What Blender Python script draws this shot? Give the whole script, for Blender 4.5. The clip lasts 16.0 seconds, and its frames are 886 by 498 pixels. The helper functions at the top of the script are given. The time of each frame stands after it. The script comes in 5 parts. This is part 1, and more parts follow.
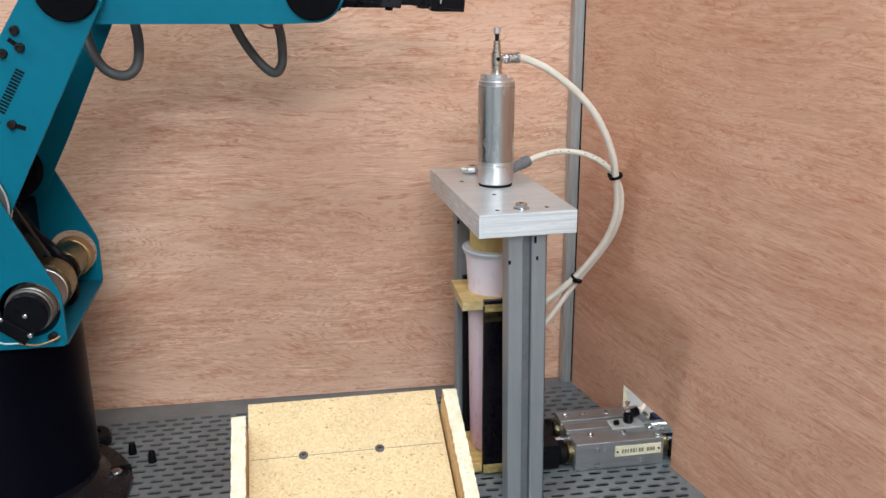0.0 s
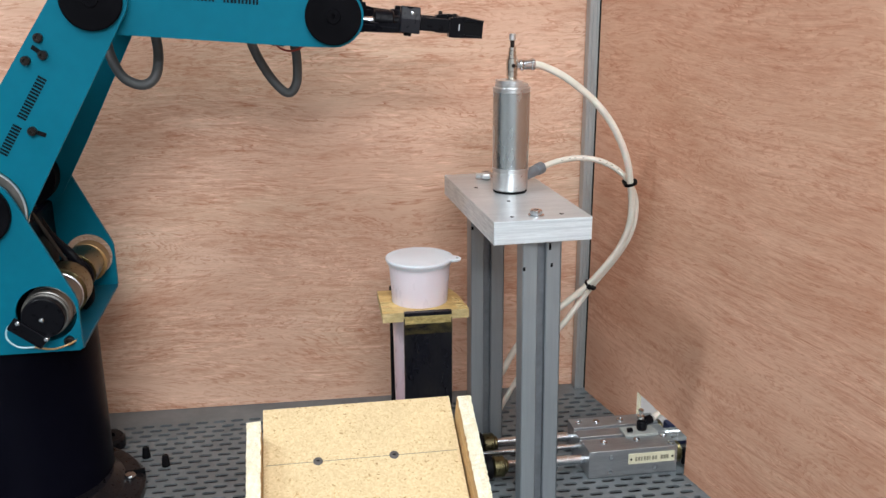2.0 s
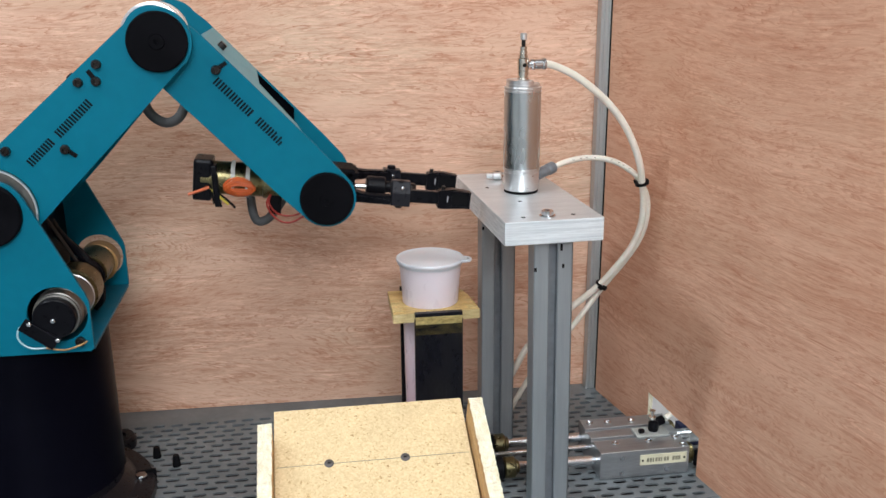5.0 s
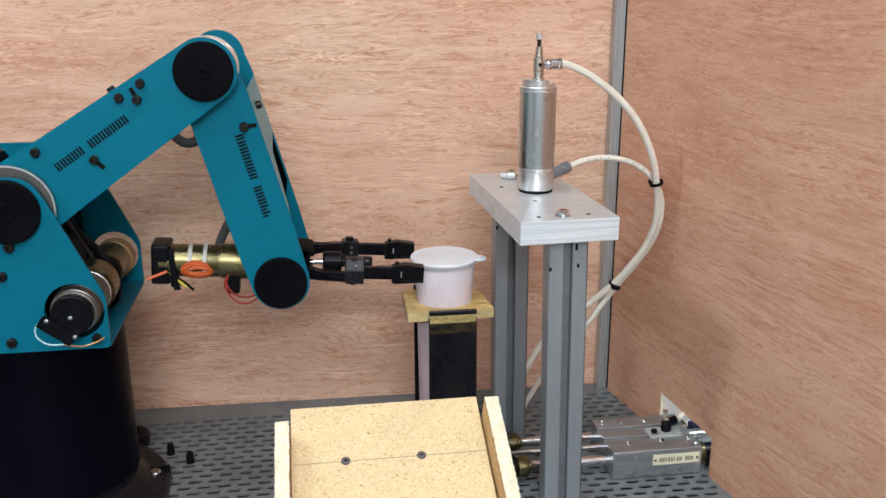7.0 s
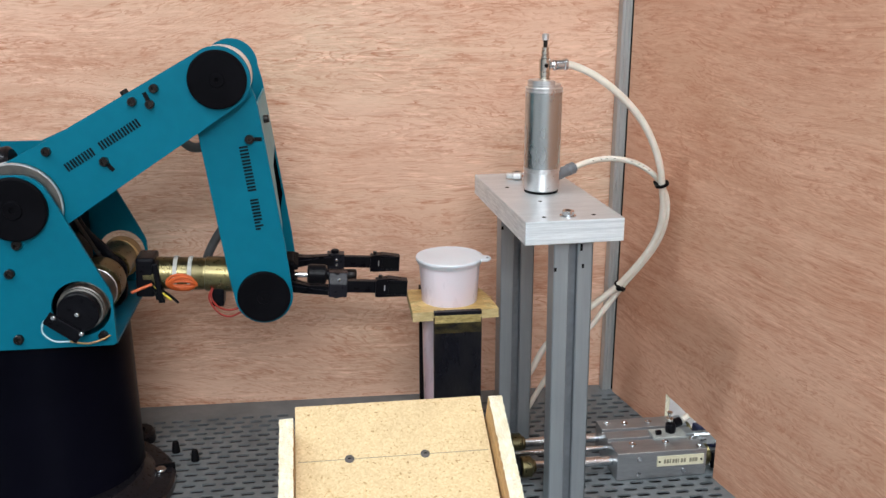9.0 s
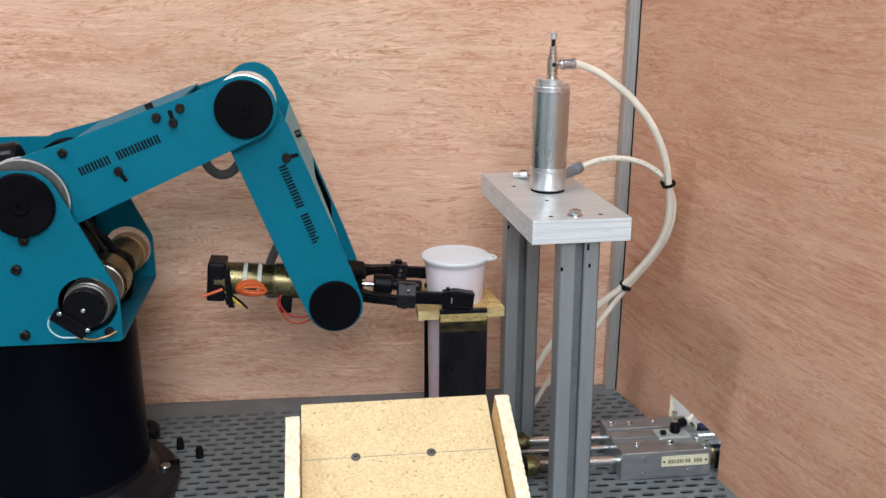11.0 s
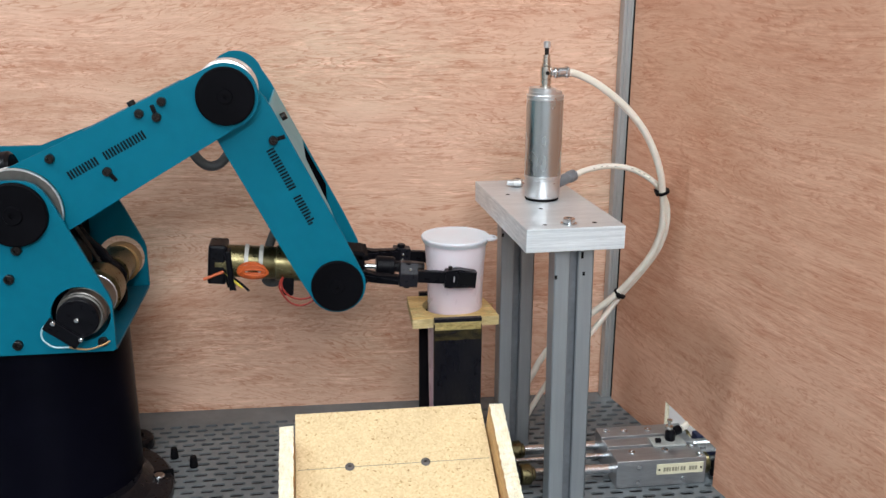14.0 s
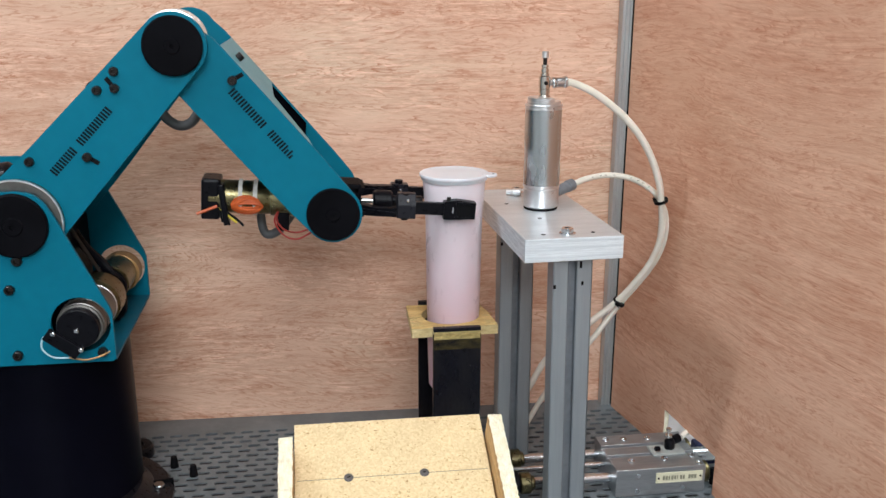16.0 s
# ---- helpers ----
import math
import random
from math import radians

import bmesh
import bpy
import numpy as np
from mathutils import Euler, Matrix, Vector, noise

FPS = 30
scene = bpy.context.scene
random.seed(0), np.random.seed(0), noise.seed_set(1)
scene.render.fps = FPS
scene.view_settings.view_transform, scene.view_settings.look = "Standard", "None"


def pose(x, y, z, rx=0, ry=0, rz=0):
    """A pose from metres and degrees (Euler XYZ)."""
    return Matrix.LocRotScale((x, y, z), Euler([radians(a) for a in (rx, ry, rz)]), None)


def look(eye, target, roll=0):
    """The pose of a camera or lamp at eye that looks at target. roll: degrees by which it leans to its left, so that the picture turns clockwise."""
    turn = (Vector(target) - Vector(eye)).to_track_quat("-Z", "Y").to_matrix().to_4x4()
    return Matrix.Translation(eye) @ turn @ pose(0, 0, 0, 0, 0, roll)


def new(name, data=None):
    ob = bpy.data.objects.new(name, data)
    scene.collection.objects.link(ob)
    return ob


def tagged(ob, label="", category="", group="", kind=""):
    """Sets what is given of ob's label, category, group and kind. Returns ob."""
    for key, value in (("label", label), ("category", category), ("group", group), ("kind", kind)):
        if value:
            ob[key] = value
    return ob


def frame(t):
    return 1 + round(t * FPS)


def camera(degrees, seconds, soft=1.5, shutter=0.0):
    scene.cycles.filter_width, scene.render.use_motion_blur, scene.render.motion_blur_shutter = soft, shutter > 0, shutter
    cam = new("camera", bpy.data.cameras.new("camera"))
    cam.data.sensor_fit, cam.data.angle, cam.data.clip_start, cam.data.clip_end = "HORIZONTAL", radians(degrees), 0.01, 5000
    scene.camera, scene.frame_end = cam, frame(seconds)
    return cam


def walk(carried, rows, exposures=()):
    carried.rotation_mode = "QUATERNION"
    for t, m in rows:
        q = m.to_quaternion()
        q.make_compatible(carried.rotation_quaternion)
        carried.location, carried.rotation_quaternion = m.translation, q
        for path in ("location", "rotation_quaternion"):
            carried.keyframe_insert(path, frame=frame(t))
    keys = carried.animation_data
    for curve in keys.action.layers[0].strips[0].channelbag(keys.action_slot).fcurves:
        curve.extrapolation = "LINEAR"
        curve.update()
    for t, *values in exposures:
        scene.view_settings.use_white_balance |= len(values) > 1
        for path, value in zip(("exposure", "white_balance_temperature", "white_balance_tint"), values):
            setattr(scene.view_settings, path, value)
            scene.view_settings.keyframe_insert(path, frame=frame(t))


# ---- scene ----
cam = camera(52.0, 16.0, shutter=0.5)
PATH = [
    (0, (0.019, -0.007, 0.549), (0.355, 1.878, -0.027), -0.3),
    (0.5, (0.025, -0.011, 0.552), (0.343, 1.88, -0.017), -0.5),
    (1, (0.019, -0.01, 0.553), (0.336, 1.881, -0.017), -0.4),
    (1.5, (0.016, -0.009, 0.552), (0.33, 1.883, -0.015), -0.4),
    (2, (0.015, -0.006, 0.551), (0.329, 1.886, -0.016), -0.2),
    (2.5, (0.015, -0.005, 0.554), (0.329, 1.887, -0.012), -0.1),
    (3, (0.013, -0.003, 0.553), (0.33, 1.888, -0.017), -0.0),
    (3.5, (0.015, -0.002, 0.551), (0.326, 1.889, -0.022), -0.1),
    (4, (0.016, -0.001, 0.552), (0.316, 1.891, -0.021), -0.3),
    (6.5, (0.007, -0.002, 0.554), (0.295, 1.892, -0.02), -0.3),
    (7, (0.005, -0.002, 0.554), (0.285, 1.893, -0.021), -0.2),
    (7.5, (0.004, -0.004, 0.555), (0.274, 1.893, -0.019), -0.2),
    (8, (0.004, -0.005, 0.556), (0.274, 1.895, -0.005), -0.2),
    (8.5, (0.006, -0.005, 0.556), (0.276, 1.894, -0.011), -0.1),
    (9, (0.006, -0.005, 0.552), (0.272, 1.894, -0.018), -0.0),
    (11.5, (0.001, -0.002, 0.553), (0.263, 1.896, -0.023), 0.4),
    (12, (0.002, 0.001, 0.554), (0.263, 1.898, -0.023), 0.3),
    (12.5, (0.001, 0.001, 0.554), (0.26, 1.899, -0.019), 0.2),
    (13, (-0.001, -0.001, 0.556), (0.265, 1.898, -0.011), 0.2),
    (13.5, (0.003, -0.003, 0.557), (0.272, 1.899, -0.002), 0.3),
    (14, (0.003, -0.003, 0.554), (0.275, 1.898, -0.006), 0.3),
    (14.5, (0.005, -0.002, 0.557), (0.275, 1.897, -0.007), 0.3),
    (15, (0.003, -0.004, 0.557), (0.272, 1.897, -0.003), 0.2),
    (15.5, (0.005, -0.005, 0.559), (0.271, 1.898, 0.003), 0.1),
    (16, (0.005, -0.004, 0.56), (0.275, 1.9, 0.009), 0.2),
]
walk(cam, [(t, look(eye, target, roll)) for t, eye, target, roll in PATH])

# ---- world and lamps ----
scene.view_settings.exposure = 0.0
world = bpy.data.worlds.new("room_air")
world.use_nodes = True
world.node_tree.nodes["Background"].inputs[0].default_value = (0.95, 0.97, 1.0, 1)
world.node_tree.nodes["Background"].inputs[1].default_value = 0.05
scene.world = world
CEIL = 1.75


# ---- materials ----
def mat(name, a, b=None, rough=0.5, metal=0.0, scale=(20, 20, 20), detail=4, bump=0.0, bump_scale=None, rvar=0.1, fine=0.12, coat=0.0, trans=0.0, sss=0.0, spec=0.5):
    """A procedural surface: two colours mixed by a large and a fine noise, uneven gloss, fine relief."""
    m = bpy.data.materials.new(name)
    m.use_nodes = True
    n, l = m.node_tree.nodes, m.node_tree.links
    p = n["Principled BSDF"]
    b = b or tuple(c * 0.8 for c in a)
    co = n.new("ShaderNodeTexCoord")
    mp = n.new("ShaderNodeMapping")
    mp.inputs["Scale"].default_value = scale
    l.new(co.outputs["Object"], mp.inputs["Vector"])
    big = n.new("ShaderNodeTexNoise")
    big.inputs["Scale"].default_value, big.inputs["Detail"].default_value = 1.0, detail
    small = n.new("ShaderNodeTexNoise")
    small.inputs["Scale"].default_value, small.inputs["Detail"].default_value = 9.0, 3
    l.new(mp.outputs[0], big.inputs["Vector"])
    l.new(mp.outputs[0], small.inputs["Vector"])
    ramp = n.new("ShaderNodeMapRange")
    ramp.inputs[1].default_value, ramp.inputs[2].default_value = 0.3, 0.7
    l.new(big.outputs[0], ramp.inputs[0])
    mix = n.new("ShaderNodeMix")
    mix.data_type = "RGBA"
    mix.inputs[6].default_value, mix.inputs[7].default_value = (*a, 1), (*b, 1)
    l.new(ramp.outputs[0], mix.inputs[0])
    hsv = n.new("ShaderNodeHueSaturation")
    val = n.new("ShaderNodeMapRange")
    val.inputs[1].default_value, val.inputs[2].default_value = 0.25, 0.75
    val.inputs[3].default_value, val.inputs[4].default_value = 1 - fine, 1 + fine
    l.new(small.outputs[0], val.inputs[0])
    l.new(val.outputs[0], hsv.inputs["Value"])
    l.new(mix.outputs[2], hsv.inputs["Color"])
    l.new(hsv.outputs[0], p.inputs["Base Color"])
    rr = n.new("ShaderNodeMapRange")
    rr.inputs[3].default_value, rr.inputs[4].default_value = max(0.02, rough - rvar), min(1, rough + rvar)
    l.new(small.outputs[0], rr.inputs[0])
    l.new(rr.outputs[0], p.inputs["Roughness"])
    p.inputs["Metallic"].default_value = metal
    p.inputs["Coat Weight"].default_value = coat
    p.inputs["Transmission Weight"].default_value = trans
    p.inputs["Specular IOR Level"].default_value = spec
    if sss:
        p.inputs["Subsurface Weight"].default_value = sss
        p.inputs["Subsurface Radius"].default_value = (0.02, 0.012, 0.012)
        p.inputs["Subsurface Scale"].default_value = 0.3
    if bump:
        bp = n.new("ShaderNodeBump")
        bp.inputs["Strength"].default_value, bp.inputs["Distance"].default_value = bump, 0.001
        l.new(small.outputs[0], bp.inputs["Height"])
        l.new(bp.outputs[0], p.inputs["Normal"])
    return m


def plywood(name, axis, light, dark, streak):
    """Rotary-cut plywood face: long figure along one axis, short dark pores, broad warm and pale areas."""
    m = bpy.data.materials.new(name)
    m.use_nodes = True
    n, l = m.node_tree.nodes, m.node_tree.links
    p = n["Principled BSDF"]
    co = n.new("ShaderNodeTexCoord")
    pos = co.outputs["Object"]
    for freq, amp in ((2.0, 0.045), (9.0, 0.010)):
        w = n.new("ShaderNodeTexNoise")
        w.inputs["Scale"].default_value, w.inputs["Detail"].default_value = freq, 2
        l.new(co.outputs["Object"], w.inputs["Vector"])
        off = n.new("ShaderNodeVectorMath")
        off.operation = "SUBTRACT"
        off.inputs[1].default_value = (0.5, 0.5, 0.5)
        l.new(w.outputs["Color"], off.inputs[0])
        ma = n.new("ShaderNodeVectorMath")
        ma.operation = "MULTIPLY_ADD"
        ma.inputs[1].default_value = (amp * 0.3, amp * 0.3, amp)
        l.new(off.outputs[0], ma.inputs[0])
        l.new(pos, ma.inputs[2])
        pos = ma.outputs[0]

    def layer(s, scale, detail, lo, hi, distort=0.0, rough=0.55):
        mp = n.new("ShaderNodeMapping")
        mp.inputs["Scale"].default_value = (s[0], s[1], s[1]) if axis == "x" else (s[1], s[0], s[1])
        l.new(pos, mp.inputs["Vector"])
        t = n.new("ShaderNodeTexNoise")
        t.inputs["Scale"].default_value, t.inputs["Detail"].default_value = scale, detail
        t.inputs["Roughness"].default_value, t.inputs["Distortion"].default_value = rough, distort
        l.new(mp.outputs[0], t.inputs["Vector"])
        r = n.new("ShaderNodeMapRange")
        r.inputs[1].default_value, r.inputs[2].default_value = lo, hi
        l.new(t.outputs[0], r.inputs[0])
        return r.outputs[0]

    def mixed(fac, one, two, mode="MIX", amount=1.0):
        x = n.new("ShaderNodeMix")
        x.data_type, x.blend_type = "RGBA", mode
        f = n.new("ShaderNodeMath")
        f.operation = "MULTIPLY"
        f.inputs[1].default_value = amount
        l.new(fac, f.inputs[0])
        l.new(f.outputs[0], x.inputs[0])
        for k, v in ((6, one), (7, two)):
            if isinstance(v, tuple):
                x.inputs[k].default_value = (*v, 1)
            else:
                l.new(v, x.inputs[k])
        return x.outputs[2]

    def both(u, v):
        f = n.new("ShaderNodeMath")
        f.operation = "MULTIPLY"
        l.new(u, f.inputs[0])
        l.new(v, f.inputs[1])
        return f.outputs[0]

    patch = layer((4.0, 16.0), 1.0, 4, 0.34, 0.62, 0.4)
    tan = layer((1.4, 5.0), 1.6, 4, 0.48, 0.62, 0.6)
    patch_b = layer((3.2, 11.0), 1.7, 4, 0.36, 0.62, 0.4)
    c = mixed(layer((2.5, 13.0), 1.0, 6, 0.3, 0.7, 0.5), light, dark)
    c = mixed(tan, c, tuple(v * k for v, k in zip(dark, (1.08, 1.28, 1.34))), amount=0.7 if axis == "x" else 0.3)
    c = mixed(layer((1.2, 2.6), 1.3, 3, 0.42, 0.75, 0.6), c, streak, amount=0.6)
    c = mixed(both(layer((15.0, 135.0), 1.0, 6, 0.40, 0.72, 0.5, 0.72), patch), c, tuple(v * k for v, k in zip(dark, (0.78, 0.58, 0.50))), amount=0.95 if axis == "x" else 0.7)
    c = mixed(both(layer((40.0, 330.0), 1.0, 5, 0.48, 0.74, 0.4, 0.7), patch_b), c, tuple(min(1, v * 1.28) for v in light), amount=0.95 if axis == "x" else 0.55)
    c = mixed(both(layer((100.0, 700.0), 1.0, 4, 0.52, 0.74, 0.3, 0.7), patch), c, tuple(v * k for v, k in zip(dark, (0.56, 0.36, 0.30))), amount=0.8 if axis == "x" else 0.6)
    # flowing growth-ring lines
    ring = n.new("ShaderNodeMath")
    ring.operation = "MULTIPLY"
    ring.inputs[1].default_value = 34.0
    l.new(layer((1.5, 7.5), 1.0, 7, 0.2, 0.8, 0.6, 0.56), ring.inputs[0])
    saw = n.new("ShaderNodeMath")
    saw.operation = "FRACT"
    l.new(ring.outputs[0], saw.inputs[0])
    line = n.new("ShaderNodeMapRange")
    line.inputs[1].default_value, line.inputs[2].default_value = 0.55, 1.0
    l.new(saw.outputs[0], line.inputs[0])
    broken = both(line.outputs[0], layer((16.0, 120.0), 1.0, 5, 0.40, 0.66, 0.4, 0.7))
    c = mixed(broken, c, tuple(v * k for v, k in zip(dark, (0.70, 0.43, 0.33))), amount=1.0 if axis == "x" else 0.8)
    c = mixed(both(layer((9.0, 330.0), 1.0, 3, 0.55, 0.68, 0.3, 0.6), patch_b), c, tuple(v * k for v, k in zip(dark, (0.62, 0.36, 0.27))), amount=0.5)
    l.new(c, p.inputs["Base Color"])
    p.inputs["Roughness"].default_value = 0.5
    p.inputs["Specular IOR Level"].default_value = 0.15
    bp = n.new("ShaderNodeBump")
    bp.inputs["Strength"].default_value, bp.inputs["Distance"].default_value = 0.25, 0.0006
    l.new(layer((30.0, 260.0), 1.0, 3, 0.3, 0.7), bp.inputs["Height"])
    l.new(bp.outputs[0], p.inputs["Normal"])
    return m


def chipboard():
    """Pressed wood chips: pale flakes of random tone with dark specks."""
    m = bpy.data.materials.new("chipboard")
    m.use_nodes = True
    n, l = m.node_tree.nodes, m.node_tree.links
    p = n["Principled BSDF"]
    co = n.new("ShaderNodeTexCoord")
    warp = n.new("ShaderNodeTexNoise")
    warp.inputs["Scale"].default_value = 160
    l.new(co.outputs["Object"], warp.inputs["Vector"])
    add = n.new("ShaderNodeVectorMath")
    add.operation = "MULTIPLY_ADD"
    add.inputs[1].default_value = (0.006, 0.006, 0.006)
    l.new(warp.outputs["Color"], add.inputs[0])
    l.new(co.outputs["Object"], add.inputs[2])
    v = n.new("ShaderNodeTexVoronoi")
    v.inputs["Scale"].default_value = 700
    l.new(add.outputs[0], v.inputs["Vector"])
    sep = n.new("ShaderNodeSeparateColor")
    l.new(v.outputs["Color"], sep.inputs[0])
    cr = n.new("ShaderNodeValToRGB")
    e = cr.color_ramp.elements
    e[0].position, e[0].color = 0.0, (0.34, 0.20, 0.08, 1)
    e[1].position, e[1].color = 1.0, (0.74, 0.58, 0.34, 1)
    for pos, col in ((0.012, (0.50, 0.34, 0.16, 1)), (0.05, (0.60, 0.445, 0.24, 1)), (0.5, (0.66, 0.505, 0.285, 1))):
        q = e.new(pos)
        q.color = col
    l.new(sep.outputs[0], cr.inputs[0])
    cloud = n.new("ShaderNodeTexNoise")
    cloud.inputs["Scale"].default_value, cloud.inputs["Detail"].default_value = 22, 4
    l.new(co.outputs["Object"], cloud.inputs["Vector"])
    mr = n.new("ShaderNodeMapRange")
    mr.inputs[3].default_value, mr.inputs[4].default_value = 0.82, 1.08
    l.new(cloud.outputs[0], mr.inputs[0])
    hs = n.new("ShaderNodeHueSaturation")
    l.new(mr.outputs[0], hs.inputs["Value"])
    l.new(cr.outputs[0], hs.inputs["Color"])
    l.new(hs.outputs[0], p.inputs["Base Color"])
    p.inputs["Roughness"].default_value = 0.6
    bp = n.new("ShaderNodeBump")
    bp.inputs["Strength"].default_value, bp.inputs["Distance"].default_value = 0.2, 0.0005
    l.new(v.outputs["Distance"], bp.inputs["Height"])
    l.new(bp.outputs[0], p.inputs["Normal"])
    return m


def glow(name, colour, strength):
    m = bpy.data.materials.new(name)
    m.use_nodes = True
    p = m.node_tree.nodes["Principled BSDF"]
    p.inputs["Base Color"].default_value = (0.8, 0.8, 0.8, 1)
    p.inputs["Emission Color"].default_value = (*colour, 1)
    p.inputs["Emission Strength"].default_value = strength
    return m


PLY_BACK = plywood("plywood_back", "x", (0.77, 0.53, 0.397), (0.61, 0.38, 0.262), (0.62, 0.35, 0.252))
PLY_SIDE = plywood("plywood_side", "y", (0.72, 0.455, 0.325), (0.565, 0.325, 0.215), (0.55, 0.275, 0.19))
PLY_EDGE = mat("plywood_edge", (0.62, 0.42, 0.26), (0.35, 0.2, 0.11), rough=0.7, scale=(30, 30, 260), bump=0.3)
CHIP = chipboard()
CREAM_EDGE = mat("raw_board_edge", (0.92, 0.88, 0.71), (0.80, 0.71, 0.48), rough=0.75, scale=(300, 150, 300), bump=1.0, fine=0.4)
SIDE_WOOD = mat("side_board_wood", (0.62, 0.42, 0.20), (0.40, 0.22, 0.08), rough=0.6, scale=(110, 16, 130), bump=0.3, fine=0.3)
STEEL = mat("galvanised_steel", (0.225, 0.255, 0.27), (0.155, 0.178, 0.192), rough=0.42, metal=0.35, scale=(14, 14, 14), rvar=0.12, bump=0.05)
DARK_VOID = mat("void_sheet", (0.02, 0.02, 0.022), rough=0.7)
ALU = mat("brushed_aluminium", (0.66, 0.70, 0.72), (0.56, 0.60, 0.62), rough=0.36, metal=0.55, scale=(10, 90, 90), bump=0.05)
ALU_SAWN = mat("sawn_aluminium", (0.80, 0.87, 0.90), (0.54, 0.61, 0.65), rough=0.42, metal=0.5, scale=(8, 40, 420), bump=0.5, fine=0.2)
PROFILE = mat("anodised_aluminium", (0.33, 0.37, 0.39), (0.29, 0.325, 0.345), rough=0.42, metal=0.55, scale=(60, 60, 3), rvar=0.06, fine=0.05)
UPRIGHT = mat("weathered_aluminium", (0.46, 0.48, 0.48), (0.36, 0.38, 0.38), rough=0.38, metal=0.6, scale=(90, 90, 4), fine=0.08)
SLIDE_ALU = mat("milled_aluminium", (0.42, 0.44, 0.455), (0.34, 0.36, 0.375), rough=0.34, metal=0.8, scale=(12, 120, 120), bump=0.08)
# profile grey darkened to paint shade into the grooves
SLOT_SHADE = mat("groove_shade", (0.22, 0.24, 0.26), (0.17, 0.19, 0.21), rough=0.5, metal=0.6)
CHROME = mat("polished_steel", (0.66, 0.68, 0.70), (0.58, 0.60, 0.62), rough=0.16, metal=1.0, rvar=0.04, fine=0.03)
STAINLESS = mat("stainless_tube", (0.60, 0.64, 0.66), (0.55, 0.59, 0.61), rough=0.27, metal=1.0, scale=(6, 6, 2), rvar=0.03, fine=0.015)
STAINLESS.node_tree.nodes["Principled BSDF"].inputs["Anisotropic"].default_value = 0.6
CAP_ALU = mat("cast_aluminium", (0.78, 0.79, 0.80), (0.68, 0.69, 0.70), rough=0.32, metal=0.9, fine=0.06)
BRASS = mat("nickel_brass", (0.66, 0.64, 0.60), (0.56, 0.53, 0.48), rough=0.22, metal=1.0, fine=0.06)
HOSE = mat("cloudy_hose", (0.76, 0.73, 0.65), (0.68, 0.64, 0.55), rough=0.32, scale=(60, 60, 60), fine=0.05, sss=0.2)
PAD_GREY = mat("pale_grey_pad", (0.34, 0.36, 0.34), rough=0.5)
GREY_PLASTIC = mat("grey_plastic", (0.16, 0.18, 0.20), rough=0.45)
RUBBER = mat("black_rubber", (0.005, 0.005, 0.006), rough=0.5, spec=0.08)
BLACK = mat("black_plastic", (0.003, 0.003, 0.0045), (0.005, 0.005, 0.007), rough=0.30, fine=0.2, spec=0.10)
BLACK_SHEEN = mat("black_anodised", (0.006, 0.006, 0.009), (0.010, 0.010, 0.014), rough=0.30, fine=0.2, spec=0.2)
MATTE_BLACK = mat("matte_black", (0.002, 0.003, 0.005), rough=0.95, spec=0.0, rvar=0.02)
BLACK_DISC = mat("black_disc", (0.003, 0.003, 0.004), (0.005, 0.005, 0.0065), rough=0.5, scale=(30, 30, 30), spec=0.025)
BASE_BLACK = mat("black_enamel", (0.0020, 0.0020, 0.0045), (0.0032, 0.0032, 0.007), rough=0.34, scale=(8, 8, 8), bump=0.05, spec=0.035)
FOOT_BLACK = mat("scuffed_black_enamel", (0.004, 0.004, 0.006), (0.010, 0.009, 0.011), rough=0.30, scale=(26, 26, 26), bump=0.2, fine=0.3, spec=0.16)
TEAL = mat("teal_paint", (0.001, 0.122, 0.186), (0.002, 0.135, 0.204), rough=0.45, scale=(9, 9, 9), bump=0.05, fine=0.04, spec=0.09)
# same teal paint with shade mixed in, for plates inside the housing
TEAL_SHADED = mat("teal_shaded", (0.002, 0.10, 0.16), (0.002, 0.085, 0.14), rough=0.5, scale=(9, 9, 9), spec=0.3)
PRINT = mat("black_print", (0.004, 0.008, 0.012), rough=0.6, spec=0.08)
DULL_ZINC = mat("dull_zinc", (0.115, 0.105, 0.10), rough=0.5, metal=0.4)
DULL_BROWN = mat("tarnished_steel", (0.060, 0.056, 0.050), (0.032, 0.030, 0.028), rough=0.5, metal=0.6)
SCREW = mat("dark_steel", (0.045, 0.040, 0.038), (0.022, 0.020, 0.020), rough=0.35, metal=0.9)
GOLD = mat("yellow_zinc", (0.225, 0.185, 0.085), (0.13, 0.115, 0.065), rough=0.30, metal=1.0, scale=(30, 30, 30))
COPPER = mat("tan_motor_can", (0.42, 0.26, 0.11), (0.34, 0.20, 0.08), rough=0.4, metal=0.4, scale=(30, 30, 30))
GUNMETAL = mat("motor_steel", (0.20, 0.192, 0.178), (0.13, 0.125, 0.115), rough=0.34, metal=0.9)
ORANGE = mat("orange_wire", (0.60, 0.11, 0.02), rough=0.45)
RED = mat("red_wire", (0.36, 0.03, 0.02), rough=0.45)
YELLOW = mat("yellow_wire", (0.65, 0.5, 0.05), rough=0.45)
PALE_BLUE = mat("pale_wire", (0.35, 0.55, 0.6), rough=0.4)
TIE_WHITE = mat("white_nylon", (0.50, 0.50, 0.46), rough=0.45)
CONDUIT = mat("grey_conduit", (0.085, 0.088, 0.09), (0.065, 0.068, 0.07), rough=0.55, scale=(40, 40, 40))
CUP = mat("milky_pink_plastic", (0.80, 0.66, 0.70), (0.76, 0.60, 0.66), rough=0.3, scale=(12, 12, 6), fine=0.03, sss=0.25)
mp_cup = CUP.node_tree
